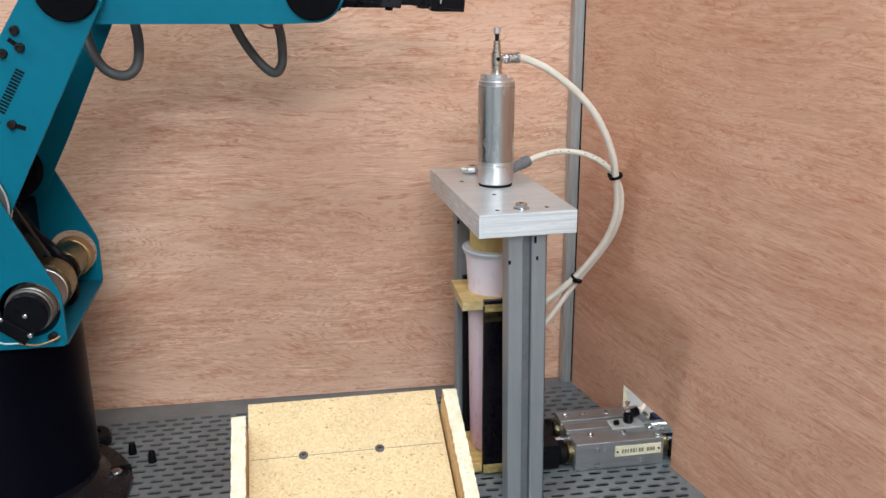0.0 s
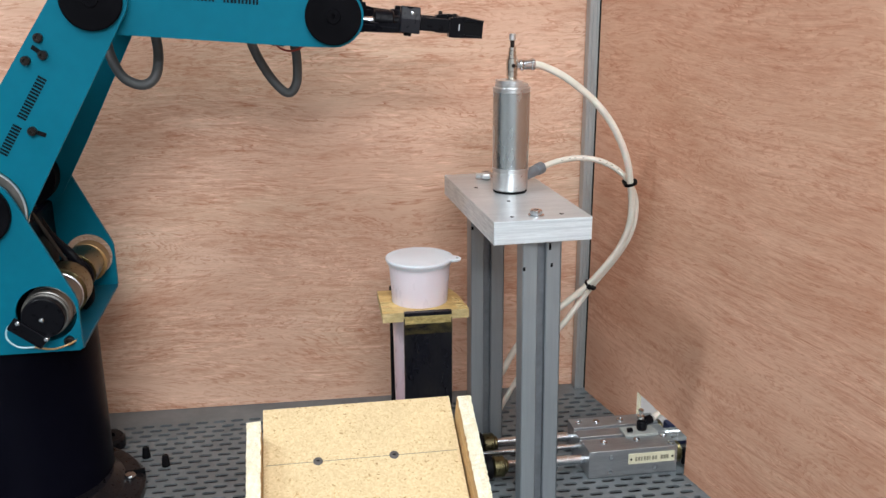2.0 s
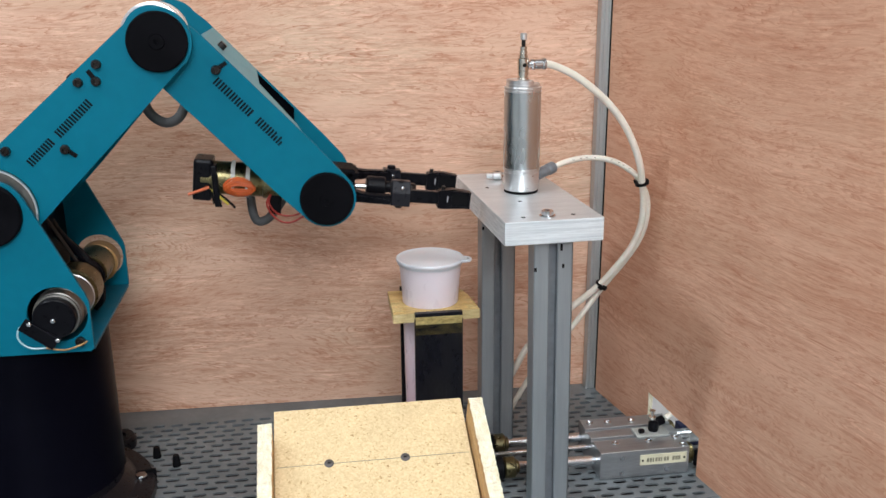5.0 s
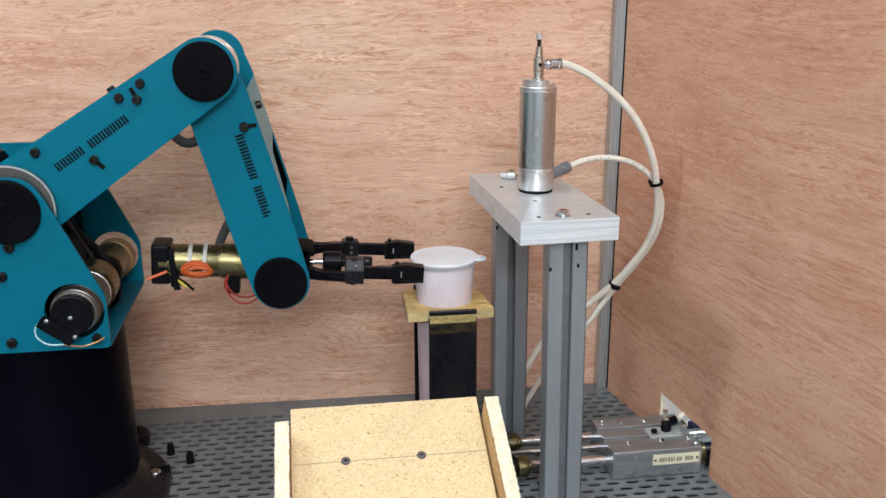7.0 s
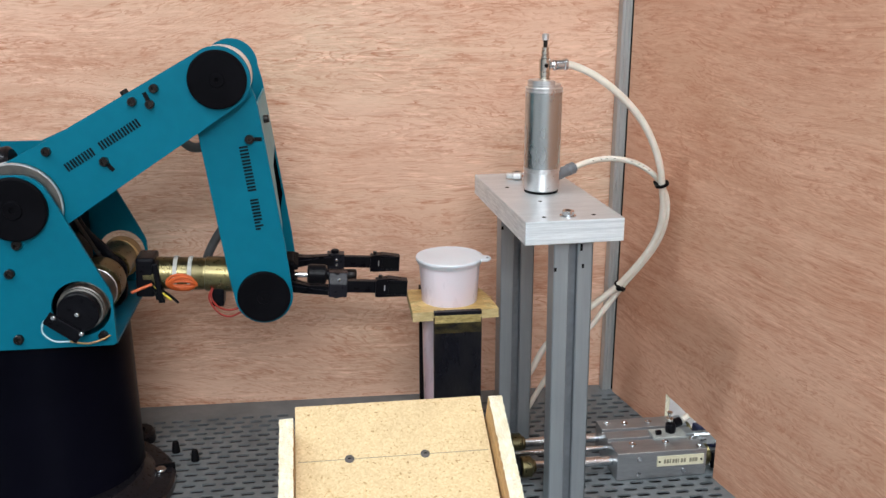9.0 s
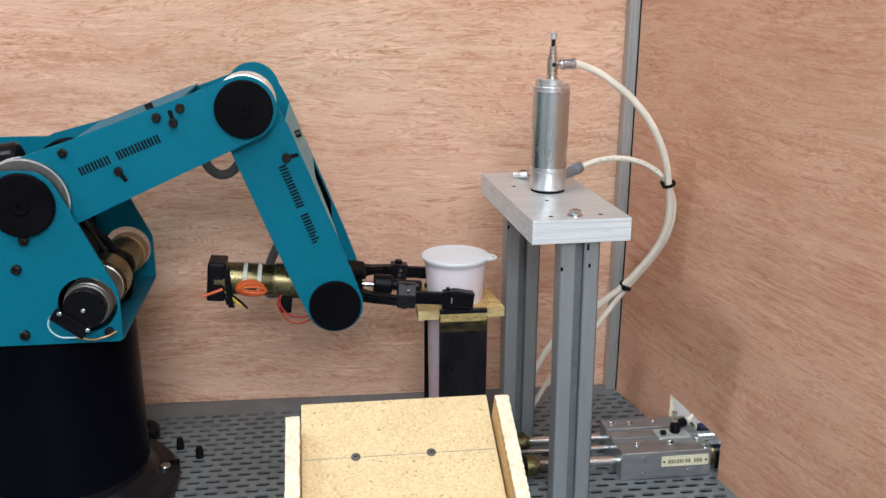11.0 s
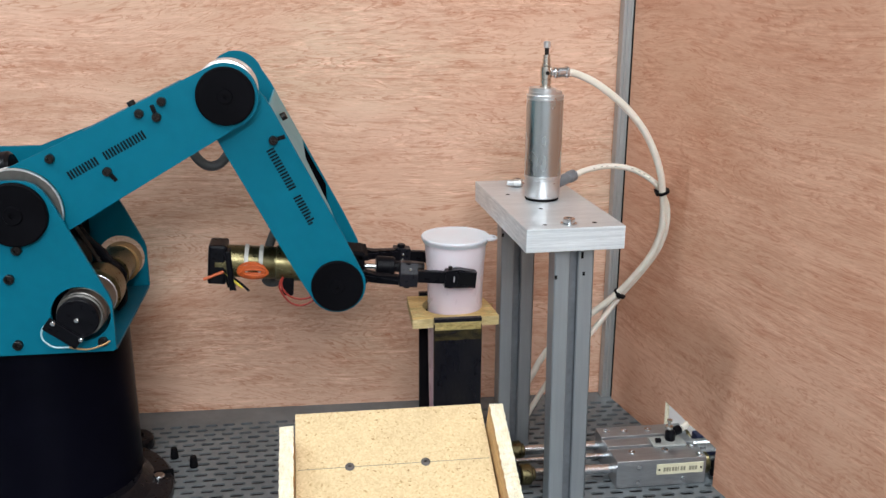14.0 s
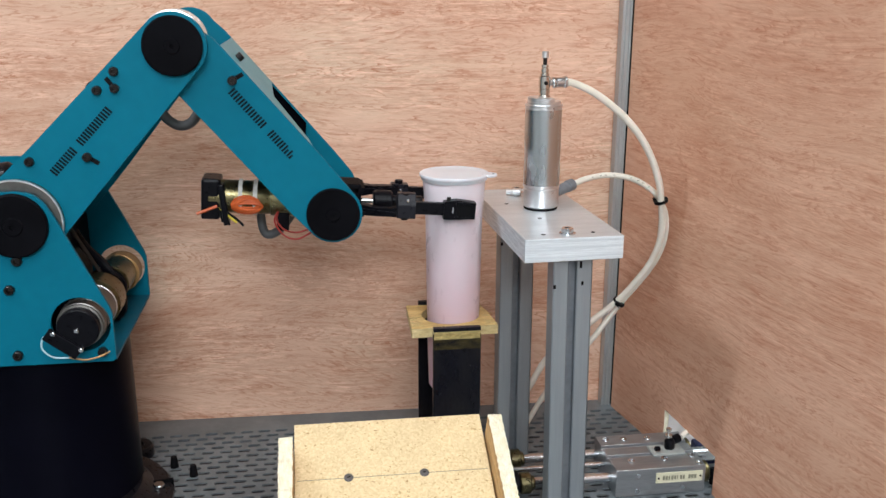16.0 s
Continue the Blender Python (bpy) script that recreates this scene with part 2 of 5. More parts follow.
# pink plastic, whitened towards the rim to paint in light within the wall
sep_cup, lit_cup, mix_cup = mp_cup.nodes.new("ShaderNodeSeparateXYZ"), mp_cup.nodes.new("ShaderNodeMapRange"), mp_cup.nodes.new("ShaderNodeMix")
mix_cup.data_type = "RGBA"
lit_cup.inputs[1].default_value, lit_cup.inputs[2].default_value = 0.02, 0.225
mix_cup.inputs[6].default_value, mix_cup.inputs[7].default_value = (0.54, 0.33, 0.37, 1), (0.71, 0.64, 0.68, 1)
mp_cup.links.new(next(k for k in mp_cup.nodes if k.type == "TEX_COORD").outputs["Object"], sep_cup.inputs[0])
mp_cup.links.new(sep_cup.outputs[2], lit_cup.inputs[0])
mp_cup.links.new(lit_cup.outputs[0], mix_cup.inputs[0])
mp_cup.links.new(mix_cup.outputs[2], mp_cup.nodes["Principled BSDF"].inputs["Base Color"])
LID = mat("milky_white_plastic", (0.68, 0.70, 0.74), (0.63, 0.65, 0.69), rough=0.3, scale=(14, 14, 14), fine=0.01, rvar=0.03, sss=0.25)
YELLOW_PLY = mat("yellow_stained_ply", (0.64, 0.46, 0.19), (0.40, 0.235, 0.065), rough=0.45, scale=(24, 110, 60), bump=0.3, fine=0.3)
YELLOW_EDGE = mat("yellow_ply_edge", (0.62, 0.50, 0.26), (0.42, 0.31, 0.13), rough=0.7, scale=(90, 90, 260), bump=0.5, fine=0.3)
TAPE = mat("black_tape", (0.003, 0.003, 0.006), (0.010, 0.009, 0.010), rough=0.2, scale=(40, 40, 14), bump=0.3, fine=0.3, spec=0.18)
TAPE_WORN = mat("worn_tape", (0.003, 0.003, 0.005), (0.060, 0.046, 0.015), rough=0.25, scale=(70, 70, 160), bump=0.3, fine=0.5, spec=0.2)
GOLD_FOIL = mat("worn_gold_edge", (0.72, 0.57, 0.25), (0.30, 0.22, 0.07), rough=0.35, metal=0.5, scale=(50, 50, 140), fine=0.4)
RAM_TAN = mat("tan_nylon", (0.55, 0.40, 0.15), (0.48, 0.34, 0.12), rough=0.5)
LABEL = mat("cream_label", (0.70, 0.68, 0.50), rough=0.4, fine=0.04)
LABEL_INK = mat("faded_ink", (0.25, 0.24, 0.17), rough=0.5)
GLARE_WHITE = mat("glare_white", (0.82, 0.83, 0.84), (0.78, 0.79, 0.80), rough=0.8, fine=0.02)
# teal paint made paler, with the web's reflected sheen in its colour
WEB_SHEEN = mat("teal_sheen", (0.085, 0.30, 0.36), (0.070, 0.26, 0.32), rough=0.45, metal=0.0, scale=(20, 20, 20), fine=0.04)
BLUE = mat("navy_plastic", (0.02, 0.03, 0.10), rough=0.4)
WALL_PAINT = mat("white_wall_paint", (0.50, 0.50, 0.49), (0.46, 0.46, 0.45), rough=0.7, scale=(2, 2, 2), fine=0.03)
FLOOR_GREY = mat("grey_floor", (0.35, 0.34, 0.33), (0.28, 0.27, 0.26), rough=0.5, scale=(3, 3, 3))


# ---- mesh helpers ----
def box(bm, x0, x1, y0, y1, z0, z1, bevel=0.0, m=None):
    r = bmesh.ops.create_cube(bm, size=1)
    vs = r["verts"]
    for v in vs:
        v.co = Vector((x0 + (v.co.x + 0.5) * (x1 - x0), y0 + (v.co.y + 0.5) * (y1 - y0), z0 + (v.co.z + 0.5) * (z1 - z0)))
    if bevel:
        es = list({e for v in vs for e in v.link_edges})
        out = bmesh.ops.bevel(bm, geom=es, offset=bevel, segments=2, affect="EDGES", profile=0.6)
        vs = list({v for f in out["faces"] for v in f.verts} | {v for v in vs if v.is_valid})
    if m is not None:
        bmesh.ops.transform(bm, matrix=m, verts=vs)
    return bm


def lathe(bm, rows, p=(0, 0, 0), axis="z", seg=40, smooth=True):
    """Turns a profile of (radius, height) rows about an axis through p."""
    rings = []
    for r, h in rows:
        ring = []
        for i in range(seg):
            a = 2 * math.pi * i / seg
            u, w = r * math.cos(a), r * math.sin(a)
            q = {"z": (u, w, h), "y": (u, h, -w), "x": (h, u, w)}[axis]
            ring.append(bm.verts.new(Vector(p) + Vector(q)))
        rings.append(ring)
    for a, b in zip(rings, rings[1:]):
        for i in range(seg):
            f = bm.faces.new((a[i], a[(i + 1) % seg], b[(i + 1) % seg], b[i]))
            f.smooth = smooth
    bm.faces.new(list(reversed(rings[0])))
    bm.faces.new(rings[-1])
    return bm


def rod(bm, p, q, r, seg=20, chamfer=0.0):
    """A round bar from p to q, with chamfered ends."""
    p, q = Vector(p), Vector(q)
    d = (q - p)
    m = Matrix.Translation(p) @ d.to_track_quat("Z", "Y").to_matrix().to_4x4()
    n = len(bm.verts)
    L = d.length
    c = chamfer or min(r * 0.15, L * 0.2)
    lathe(bm, [(r - c, 0), (r, c), (r, L - c), (r - c, L)], seg=seg)
    bm.verts.ensure_lookup_table()
    bmesh.ops.transform(bm, matrix=m, verts=bm.verts[n:])
    return bm


def smooth_path(pts, steps=8):
    pts = [Vector(p) for p in pts]
    out = []
    for i in range(len(pts) - 1):
        a, b = pts[i], pts[i + 1]
        p0, p3 = pts[max(i - 1, 0)], pts[min(i + 2, len(pts) - 1)]
        for k in range(steps):
            t = k / steps
            out.append(0.5 * ((2 * a) + (b - p0) * t + (2 * p0 - 5 * a + 4 * b - p3) * t * t + (3 * a - p0 - 3 * b + p3) * t ** 3))
    return out + [pts[-1]]


def tube(bm, pts, r, seg=12, steps=8):
    """A round hose along a smooth path."""
    path = smooth_path(pts, steps)
    rings, up = [], Vector((0.3, 0.9, 0.2))
    for i, p in enumerate(path):
        d = (path[min(i + 1, len(path) - 1)] - path[max(i - 1, 0)]).normalized()
        u = (up - d * up.dot(d)).normalized()
        w = d.cross(u)
        up = u
        rings.append([bm.verts.new(p + r * (math.cos(2 * math.pi * k / seg) * u + math.sin(2 * math.pi * k / seg) * w)) for k in range(seg)])
    for a, b in zip(rings, rings[1:]):
        for i in range(seg):
            f = bm.faces.new((a[i], a[(i + 1) % seg], b[(i + 1) % seg], b[i]))
            f.smooth = True
    bm.faces.new(list(reversed(rings[0])))
    bm.faces.new(rings[-1])
    return bm


def plate(bm, outline, y0, y1, holes=(), bevel=0.0):
    """A flat plate in the xz plane between y0 and y1, with round holes (x, z, r)."""
    def loop(pts, y):
        pts = [p for i, p in enumerate(pts) if math.dist(p, pts[i - 1]) > 1e-5]
        vs = [bm.verts.new((x, y, z)) for x, z in pts]
        return vs, [bm.edges.new((vs[i], vs[(i + 1) % len(vs)])) for i in range(len(vs))]
    loops = [outline] + [[(x + r * math.cos(2 * math.pi * i / 32), z + r * math.sin(2 * math.pi * i / 32)) for i in range(32)] for x, z, r in holes]
    sides = []
    for y in (y0, y1):
        es, keep = [], []
        for pts in loops:
            vs, e = loop(pts, y)
            keep.append(vs)
            es += e
        bmesh.ops.triangle_fill(bm, use_beauty=True, use_dissolve=False, edges=es, normal=(0, 1, 0))
        sides.append(keep)
    for a, b in zip(*sides):
        for i in range(len(a)):
            j = (i + 1) % len(a)
            bm.faces.new((a[i], a[j], b[j], b[i]))
    bmesh.ops.recalc_face_normals(bm, faces=bm.faces)
    return bm


def arc(cx, cz, r, a0, a1, n=14):
    return [(cx + r * math.cos(radians(a0 + (a1 - a0) * i / n)), cz + r * math.sin(radians(a0 + (a1 - a0) * i / n))) for i in range(n + 1)]


def mesh_of(name, bm, material):
    me = bpy.data.meshes.new(name)
    bmesh.ops.recalc_face_normals(bm, faces=bm.faces)
    for e in bm.edges:
        if len(e.link_faces) == 2 and e.calc_face_angle(0) > 0.55:
            e.smooth = False
    bm.to_mesh(me)
    bm.free()
    for mm in material if isinstance(material, (list, tuple)) else [material]:
        me.materials.append(mm)
    return me


def part(name, bm, material, parent=None, label=""):
    ob = new(name, mesh_of(name, bm, material))
    if parent is not None:
        ob.parent = parent
    return tagged(ob, label)


def B():
    return bmesh.new()


def thing(name, label, category, at=(0, 0, 0), group="", kind=""):
    ob = new(name)
    ob.empty_display_size = 0.02
    ob.location = at
    return tagged(ob, label, category, group, kind)


# ---- room and cell ----
def build_room():
    x0, x1, y0, y1, zf = -2.6, 2.4, -2.6, 2.6, -0.85
    tagged(part("floor", box(B(), x0, x1, y0, y1, zf - 0.1, zf), FLOOR_GREY), "grey worn workshop floor", "floor", kind="structure")
    tagged(part("ceiling", box(B(), x0, x1, y0, y1, CEIL, CEIL + 0.1), WALL_PAINT), "plain white workshop ceiling", "ceiling", kind="structure")
    for nm, b in (("wall_north", (x0, x1, y1, y1 + 0.1)), ("wall_south", (x0, x1, y0 - 0.1, y0)), ("wall_west", (x0 - 0.1, x0, y0 - 0.1, y1 + 0.1)), ("wall_east", (x1, x1 + 0.1, y0 - 0.1, y1 + 0.1))):
        tagged(part(nm, box(B(), *b, zf - 0.1, CEIL + 0.1), WALL_PAINT), "plain white painted workshop wall", "wall", kind="structure")


def ceiling_light(x, y, power, sx=1.2, sy=0.58):
    t = thing("ceiling_light", "unseen white fluorescent ceiling light with bright diffuser", "ceiling light", (x, y, CEIL), group="ceiling lights")
    part("frame", box(B(), -sx / 2 - 0.04, sx / 2 + 0.04, -sy / 2 - 0.04, sy / 2 + 0.04, -0.035, -0.002, 0.004), WALL_PAINT, t)
    part("diffuser", box(B(), -sx / 2, sx / 2, -sy / 2, sy / 2, -0.045, -0.036, 0.003), glow("diffuser_glow", (0.97, 1.0, 0.98), 3.0), t)
    la = bpy.data.lights.new("fluorescent", "AREA")
    la.shape, la.size, la.size_y, la.energy, la.color = "RECTANGLE", sx, sy, power, (0.94, 1.0, 1.08)
    lo = new("fluorescent", la)
    lo.location = (x, y, CEIL - 0.06)


def build_table():
    t = thing("work_table", "grey perforated steel work table with slotted top", "table")
    # slotted sheet: staggered rows of rounded slots
    px, py, hl, hw, th = 0.0225, 0.0125, 0.0083, 0.0032, 0.002
    x0, y0, nx, ny = -0.66, 0.25, 50, 69
    verts, faces = [], []
    half = [(hl - hw + hw * math.cos(a), hw * math.sin(a)) for a in (-math.pi / 2, -math.pi / 6, math.pi / 6, math.pi / 2)]
    slot = half + [(-x, -y) for x, y in half]
    rim = [(0.0, -py / 2), (px / 2, -py / 2), (px / 2, py / 2), (0.0, py / 2), (0.0, py / 2), (-px / 2, py / 2), (-px / 2, -py / 2), (0.0, -py / 2)]
    for j in range(ny):
        for i in range(nx):
            cx, cy = x0 + (i + 0.5 * (j % 2)) * px, y0 + j * py
            k = len(verts)
            verts += [(cx + a, cy + b, 0.0) for a, b in slot] + [(cx + a, cy + b, 0.0) for a, b in rim] + [(cx + a, cy + b, -th) for a, b in slot]
            for s in range(8):
                n = (s + 1) % 8
                if s not in (3, 7):
                    faces.append((k + s, k + 8 + s, k + 8 + n, k + n))
                else:
                    faces.append((k + s, k + 8 + s, k + n))
                faces.append((k + s, k + n, k + 16 + n, k + 16 + s))
    me = bpy.data.meshes.new("slotted_sheet")
    me.from_pydata(verts, [], faces)
    me.materials.append(STEEL)
    sh = new("slotted_sheet", me)
    sh.parent = t
    tagged(sh, "grey steel sheet with rows of slots", kind="stuff")
    xe, ye = x0 + (nx - 0.5) * px, y0 + (ny - 0.5) * py
    part("back_strip", box(B(), -1.1, 0.75, ye, 1.19, -0.03, -0.0004), STEEL, t)
    part("front_strip", box(B(), -1.1, 0.75, -0.05, y0 - py / 2, -0.03, -0.0004), STEEL, t)
    part("side_strip", box(B(), -1.1, x0 - px / 2 + 0.011, y0 - py / 2, ye, -0.03, -0.0007), STEEL, t)
    part("side_strip", box(B(), xe - 0.011, 0.75, y0 - py / 2, ye, -0.03, -0.0007), STEEL, t)
    # dark sheet added below the slots in place of the shaded void
    part("void_sheet", box(B(), -1.09, 0.74, -0.04, 1.18, -0.05, -0.032), DARK_VOID, t)
    for lx in (-1.05, 0.7):
        for ly in (0.0, 1.14):
            part("leg", box(B(), lx - 0.025, lx + 0.025, ly - 0.025, ly + 0.025, -0.85, -0.05, 0.003), PROFILE, t)


RW0, RWT = 0.3856, math.tan(radians(10.0))


def rwx(y):
    return RW0 - (y - 1.2) * RWT


def build_cell():
    bk = part("wall_back_panel", box(B(), -1.1, 0.400, 0.0, 0.012, 0.0, 0.95), PLY_BACK)
    bk.location, bk.rotation_euler = (0.0, 1.1435, 0.0), (0, 0, math.atan(-0.025))
    tagged(bk, "reddish plywood sheet standing at the back of the cell", "plywood panel", kind="structure")
    # side sheet, with a rough cutout at its foot for the slide cylinder
    m = Matrix.Translation((rwx(1.112), 1.112, 0)) @ Matrix.Rotation(radians(10.0), 4, "Z")
    L, cf, cn, ch = 1.15, 0.134, 0.243, 0.0575
    bm = B()
    rnd = random.Random(4)
    top = [(-cf - (cn - cf) * i / 8, ch - 0.010 * i / 8 + rnd.uniform(-0.0012, 0.0012)) for i in range(9)]
    far = [(-cf + rnd.uniform(-0.001, 0.001), ch * i / 6) for i in range(6)]
    outline = [(0, 0), (0, 0.95), (-L, 0.95), (-L, 0), (-cn, 0)] + list(reversed(top)) + list(reversed(far))
    f1 = [bm.verts.new((0.0, y, z)) for y, z in outline]
    f2 = [bm.verts.new((0.006, y, z)) for y, z in outline]
    for vs in (f1, f2):
        es = [bm.edges.new((vs[i], vs[(i + 1) % len(vs)])) for i in range(len(vs))]
        bmesh.ops.triangle_fill(bm, edges=es, use_beauty=True, normal=(1, 0, 0))
    for i in range(len(f1)):
        j = (i + 1) % len(f1)
        bm.faces.new((f1[i], f1[j], f2[j], f2[i])).material_index = 1
    ob = part("wall_side_panel", bm, [PLY_SIDE, CREAM_EDGE])
    ob.matrix_world = m
    tagged(ob, "reddish plywood sheet with a rough cutout at its foot", "plywood panel", kind="structure")
    # corner upright
    t = thing("corner_upright", "slim grey aluminium profile upright in the cell corner", "upright", (0.3943, 1.1240, 0))
    a = 0.0065
    bm = B()
    box(bm, -a, a, -a, a, 0, 1.0, 0.0008)
    part("profile", bm, UPRIGHT, t)
    for sx, w in ((-0.0051, 0.0012), (0.0000, 0.0018), (0.0050, 0.0012)):
        part("rib", box(B(), sx - w, sx + w, -a - 0.0016, -a + 0.0004, 0, 1.0, 0.0003), UPRIGHT, t)
    # shaded gap between upright and side panel, filled with a black strip
    part("seal", box(B(), a, a + 0.0032, -a + 0.001, a, 0, 1.0), RUBBER, t, "black strip standing in for the dark gap")


# ---- press ----
PLATE_TOP, PLATE_T = 0.3296, 0.0235
PYAW = 2.5


def profile_post(t, x, y, z1, lean):
    """A slotted 40 mm aluminium profile with grooves on its four faces."""
    h, g, d, flat = 0.020, 0.0042, 0.006, 0.010
    pts, index = [], []
    for k in range(4):
        a = math.pi / 2 * k
        side = [(-h + 0.0012, -h), (-g - 0.0012, -h), (-g, -h + 0.0012), (-g, -h + d), (g, -h + d), (g, -h + 0.0012), (g + 0.0012, -h), (h - 0.0012, -h), (h, -h + 0.0012)]
        if k % 2:
            side = [(-flat, -h), (flat - 0.0012, -h), (flat, -h + 0.0012)]
        else:
            side = [(px, py + h - flat) for px, py in side]
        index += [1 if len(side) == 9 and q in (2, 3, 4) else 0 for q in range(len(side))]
        pts += [(px * math.cos(a) - py * math.sin(a), px * math.sin(a) + py * math.cos(a)) for px, py in side]
    bm = B()
    lo = [bm.verts.new((*p, 0.0)) for p in pts]
    hi = [bm.verts.new((*p, z1)) for p in pts]
    n = len(pts)
    for i in range(n):
        f = bm.faces.new((lo[i], lo[(i + 1) % n], hi[(i + 1) % n], hi[i]))
        f.material_index = index[i]
    bm.faces.new(list(reversed(lo)))
    bm.faces.new(hi)
    ob = part("post", bm, [PROFILE, SLOT_SHADE], t, "grooved aluminium profile")
    ob.location, ob.rotation_euler = (x, y, 0), (0, radians(lean), 0)
    for z, dx in ((z1 - 0.007, 0.008), (z1 - 0.030, -0.0185), (z1 - 0.028, 0.010)):
        s = part("mark", box(B(), dx - 0.0012, dx + 0.0012, -flat - 0.0004, -flat + 0.001, z - 0.002 - (0.003 if dx == 0.008 else 0), z + 0.002), RUBBER, ob)


def build_press():
    t = thing("pneumatic_press", "aluminium press frame with upright air cylinder and looped hoses", "press", (0.2003, 0.813, 0))
    t.rotation_euler = (0, 0, radians(PYAW))
    inv = pose(0.2003, 0.813, 0, 0, 0, PYAW).inverted()

    def loc(p):
        return tuple(inv @ Vector(p))
    W, L = 0.0998, 0.2265
    bm = box(B(), 0, W, 0, L, PLATE_TOP - PLATE_T, PLATE_TOP, 0.0009)
    for f in bm.faces:
        f.material_index = 1 if abs(f.normal.y) > 0.9 or abs(f.normal.x) > 0.9 else 0
    part("top_plate", bm, [ALU, ALU_SAWN], t, "thick sawn aluminium plate")
    zp = PLATE_TOP - PLATE_T
    profile_post(t, 0.0575, 0.0235, zp, -0.75)
    profile_post(t, 0.0415, 0.185, zp, -0.2)
    # cap screws and holes on the plate
    for (x, y), big in (((0.047, 0.016), 1), ((0.046, 0.205), 1), ((0.0225, 0.0155), 0), ((0.0735, 0.0165), 0), ((0.0375, 0.080), 0), ((0.020, 0.150), 0)):
        if big:
            s = part("bolt", lathe(B(), [(0.0075, 0), (0.0075, 0.0012), (0.006, 0.0012), (0.006, 0.0052), (0.0052, 0.006), (0.003, 0.006), (0.003, 0.0035)], seg=6 * 4), CHROME, t, "bright cap screw")
            part("washer", lathe(B(), [(0.0082, 0), (0.0082, 0.001), (0.004, 0.001)], seg=24), CHROME, s)
        else:
            s = part("hole_plug", lathe(B(), [(0.0022, 0), (0.0022, 0.0003)], seg=14), RUBBER, t)
        s.location = (x, y, PLATE_TOP)
    # cylinder
    c = loc((0.2466, 0.941, 0))
    z = PLATE_TOP
    R = 0.0195
    o = (c[0], c[1], z)
    cyl = part("cylinder", lathe(B(), [(R - 0.001, 0.0268), (R, 0.0272), (R, 0.1082), (R - 0.001, 0.1086)], o, seg=64), STAINLESS, t, "polished steel cylinder barrel")
    part("foot_seal", lathe(B(), [(R - 0.0016, 0.0), (R - 0.0012, 0.0006), (R - 0.0012, 0.0022)], o, seg=48), RUBBER, cyl, "black rubber foot seal")
    part("foot_cap", lathe(B(), [(R - 0.0022, 0.0022), (R - 0.0008, 0.0034), (R - 0.0004, 0.0052), (R - 0.0004, 0.0222), (R - 0.0012, 0.0228), (R - 0.0012, 0.0236), (R + 0.0003, 0.0242), (R + 0.0003, 0.0252), (R - 0.0006, 0.0256), (R - 0.0006, 0.0262), (R + 0.0003, 0.0266), (R + 0.0003, 0.0272)], o, seg=64), CAP_ALU, cyl, "bright aluminium end cap")
    head = part("head_cap", lathe(B(), [(R + 0.0003, 0.1082), (R + 0.0003, 0.1096), (R - 0.0007, 0.1100), (R - 0.0007, 0.1108), (R + 0.0003, 0.1112), (R + 0.0003, 0.1128), (R - 0.0010, 0.1133), (R - 0.0018, 0.1136), (R - 0.0018, 0.1160), (R - 0.0026, 0.1168), (0.006, 0.1168)], o, seg=64), CAP_ALU, cyl, "bright aluminium end cap")
    # raised half of the cap, cut off flat on one side
    bm = B()
    cut = radians(66)
    ring = [(math.cos(cut + (2 * math.pi - 2 * cut) * k / 30) * (R - 0.0022), math.sin(cut + (2 * math.pi - 2 * cut) * k / 30) * (R - 0.0022)) for k in range(31)]
    for zz in (0.1166, 0.1205):
        bm.faces.new([bm.verts.new((c[0] + x, c[1] + y, z + zz)) for x, y in ring])
    bm.verts.ensure_lookup_table()
    for k in range(31):
        n = (k + 1) % 31
        bm.faces.new((bm.verts[k], bm.verts[n], bm.verts[31 + n], bm.verts[31 + k]))
    part("port_boss", bm, CAP_ALU, head)
    fit = [(0.0060, 0.1205), (0.0060, 0.1222), (0.0048, 0.1226), (0.0048, 0.1242), (0.0057, 0.1246), (0.0057, 0.1285), (0.0051, 0.1289), (0.0051, 0.1296), (0.0059, 0.1300), (0.0059, 0.1420), (0.0052, 0.1424)]
    valve = part("fitting", lathe(B(), fit, o, seg=24), BRASS, cyl, "nickel flow control valve")
    part("collar", lathe(B(), [(0.0040, 0.1424), (0.0047, 0.1428), (0.0047, 0.1452), (0.0036, 0.1455), (0.0036, 0.1466), (0.0041, 0.1470), (0.0041, 0.1500), (0.0032, 0.1503), (0.0032, 0.1512), (0.0038, 0.1516), (0.0038, 0.1540), (0.0030, 0.1544)], o, seg=24), BRASS, valve, "stepped nickel collar")
    part("stem", lathe(B(), [(0.0022, 0.1540), (0.0022, 0.1618)], o, seg=16), SCREW, valve, "dark threaded stem")
    part("knob", lathe(B(), [(0.0030, 0.1612), (0.0036, 0.1617), (0.0036, 0.1672), (0.0028, 0.1680), (0.0012, 0.1680)], o, seg=20), CAP_ALU, valve, "pale adjusting knob")
    part("bore", lathe(B(), [(0.0022, -0.0061), (0.0022, -0.0056), (0.0008, -0.0055)], (c[0], c[1], z + 0.1355), "y", 14), SCREW, valve)
    ze = z + 0.1355
    el = part("elbow", rod(B(), (c[0] + 0.005, c[1], ze), (c[0] + 0.0120, c[1], ze + 0.0002), 0.0034), CHROME, cyl, "bright push-in elbow")
    part("hex_nut", rod(B(), (c[0] + 0.0080, c[1], ze), (c[0] + 0.0118, c[1], ze + 0.0002), 0.0062, 6), CHROME, el)
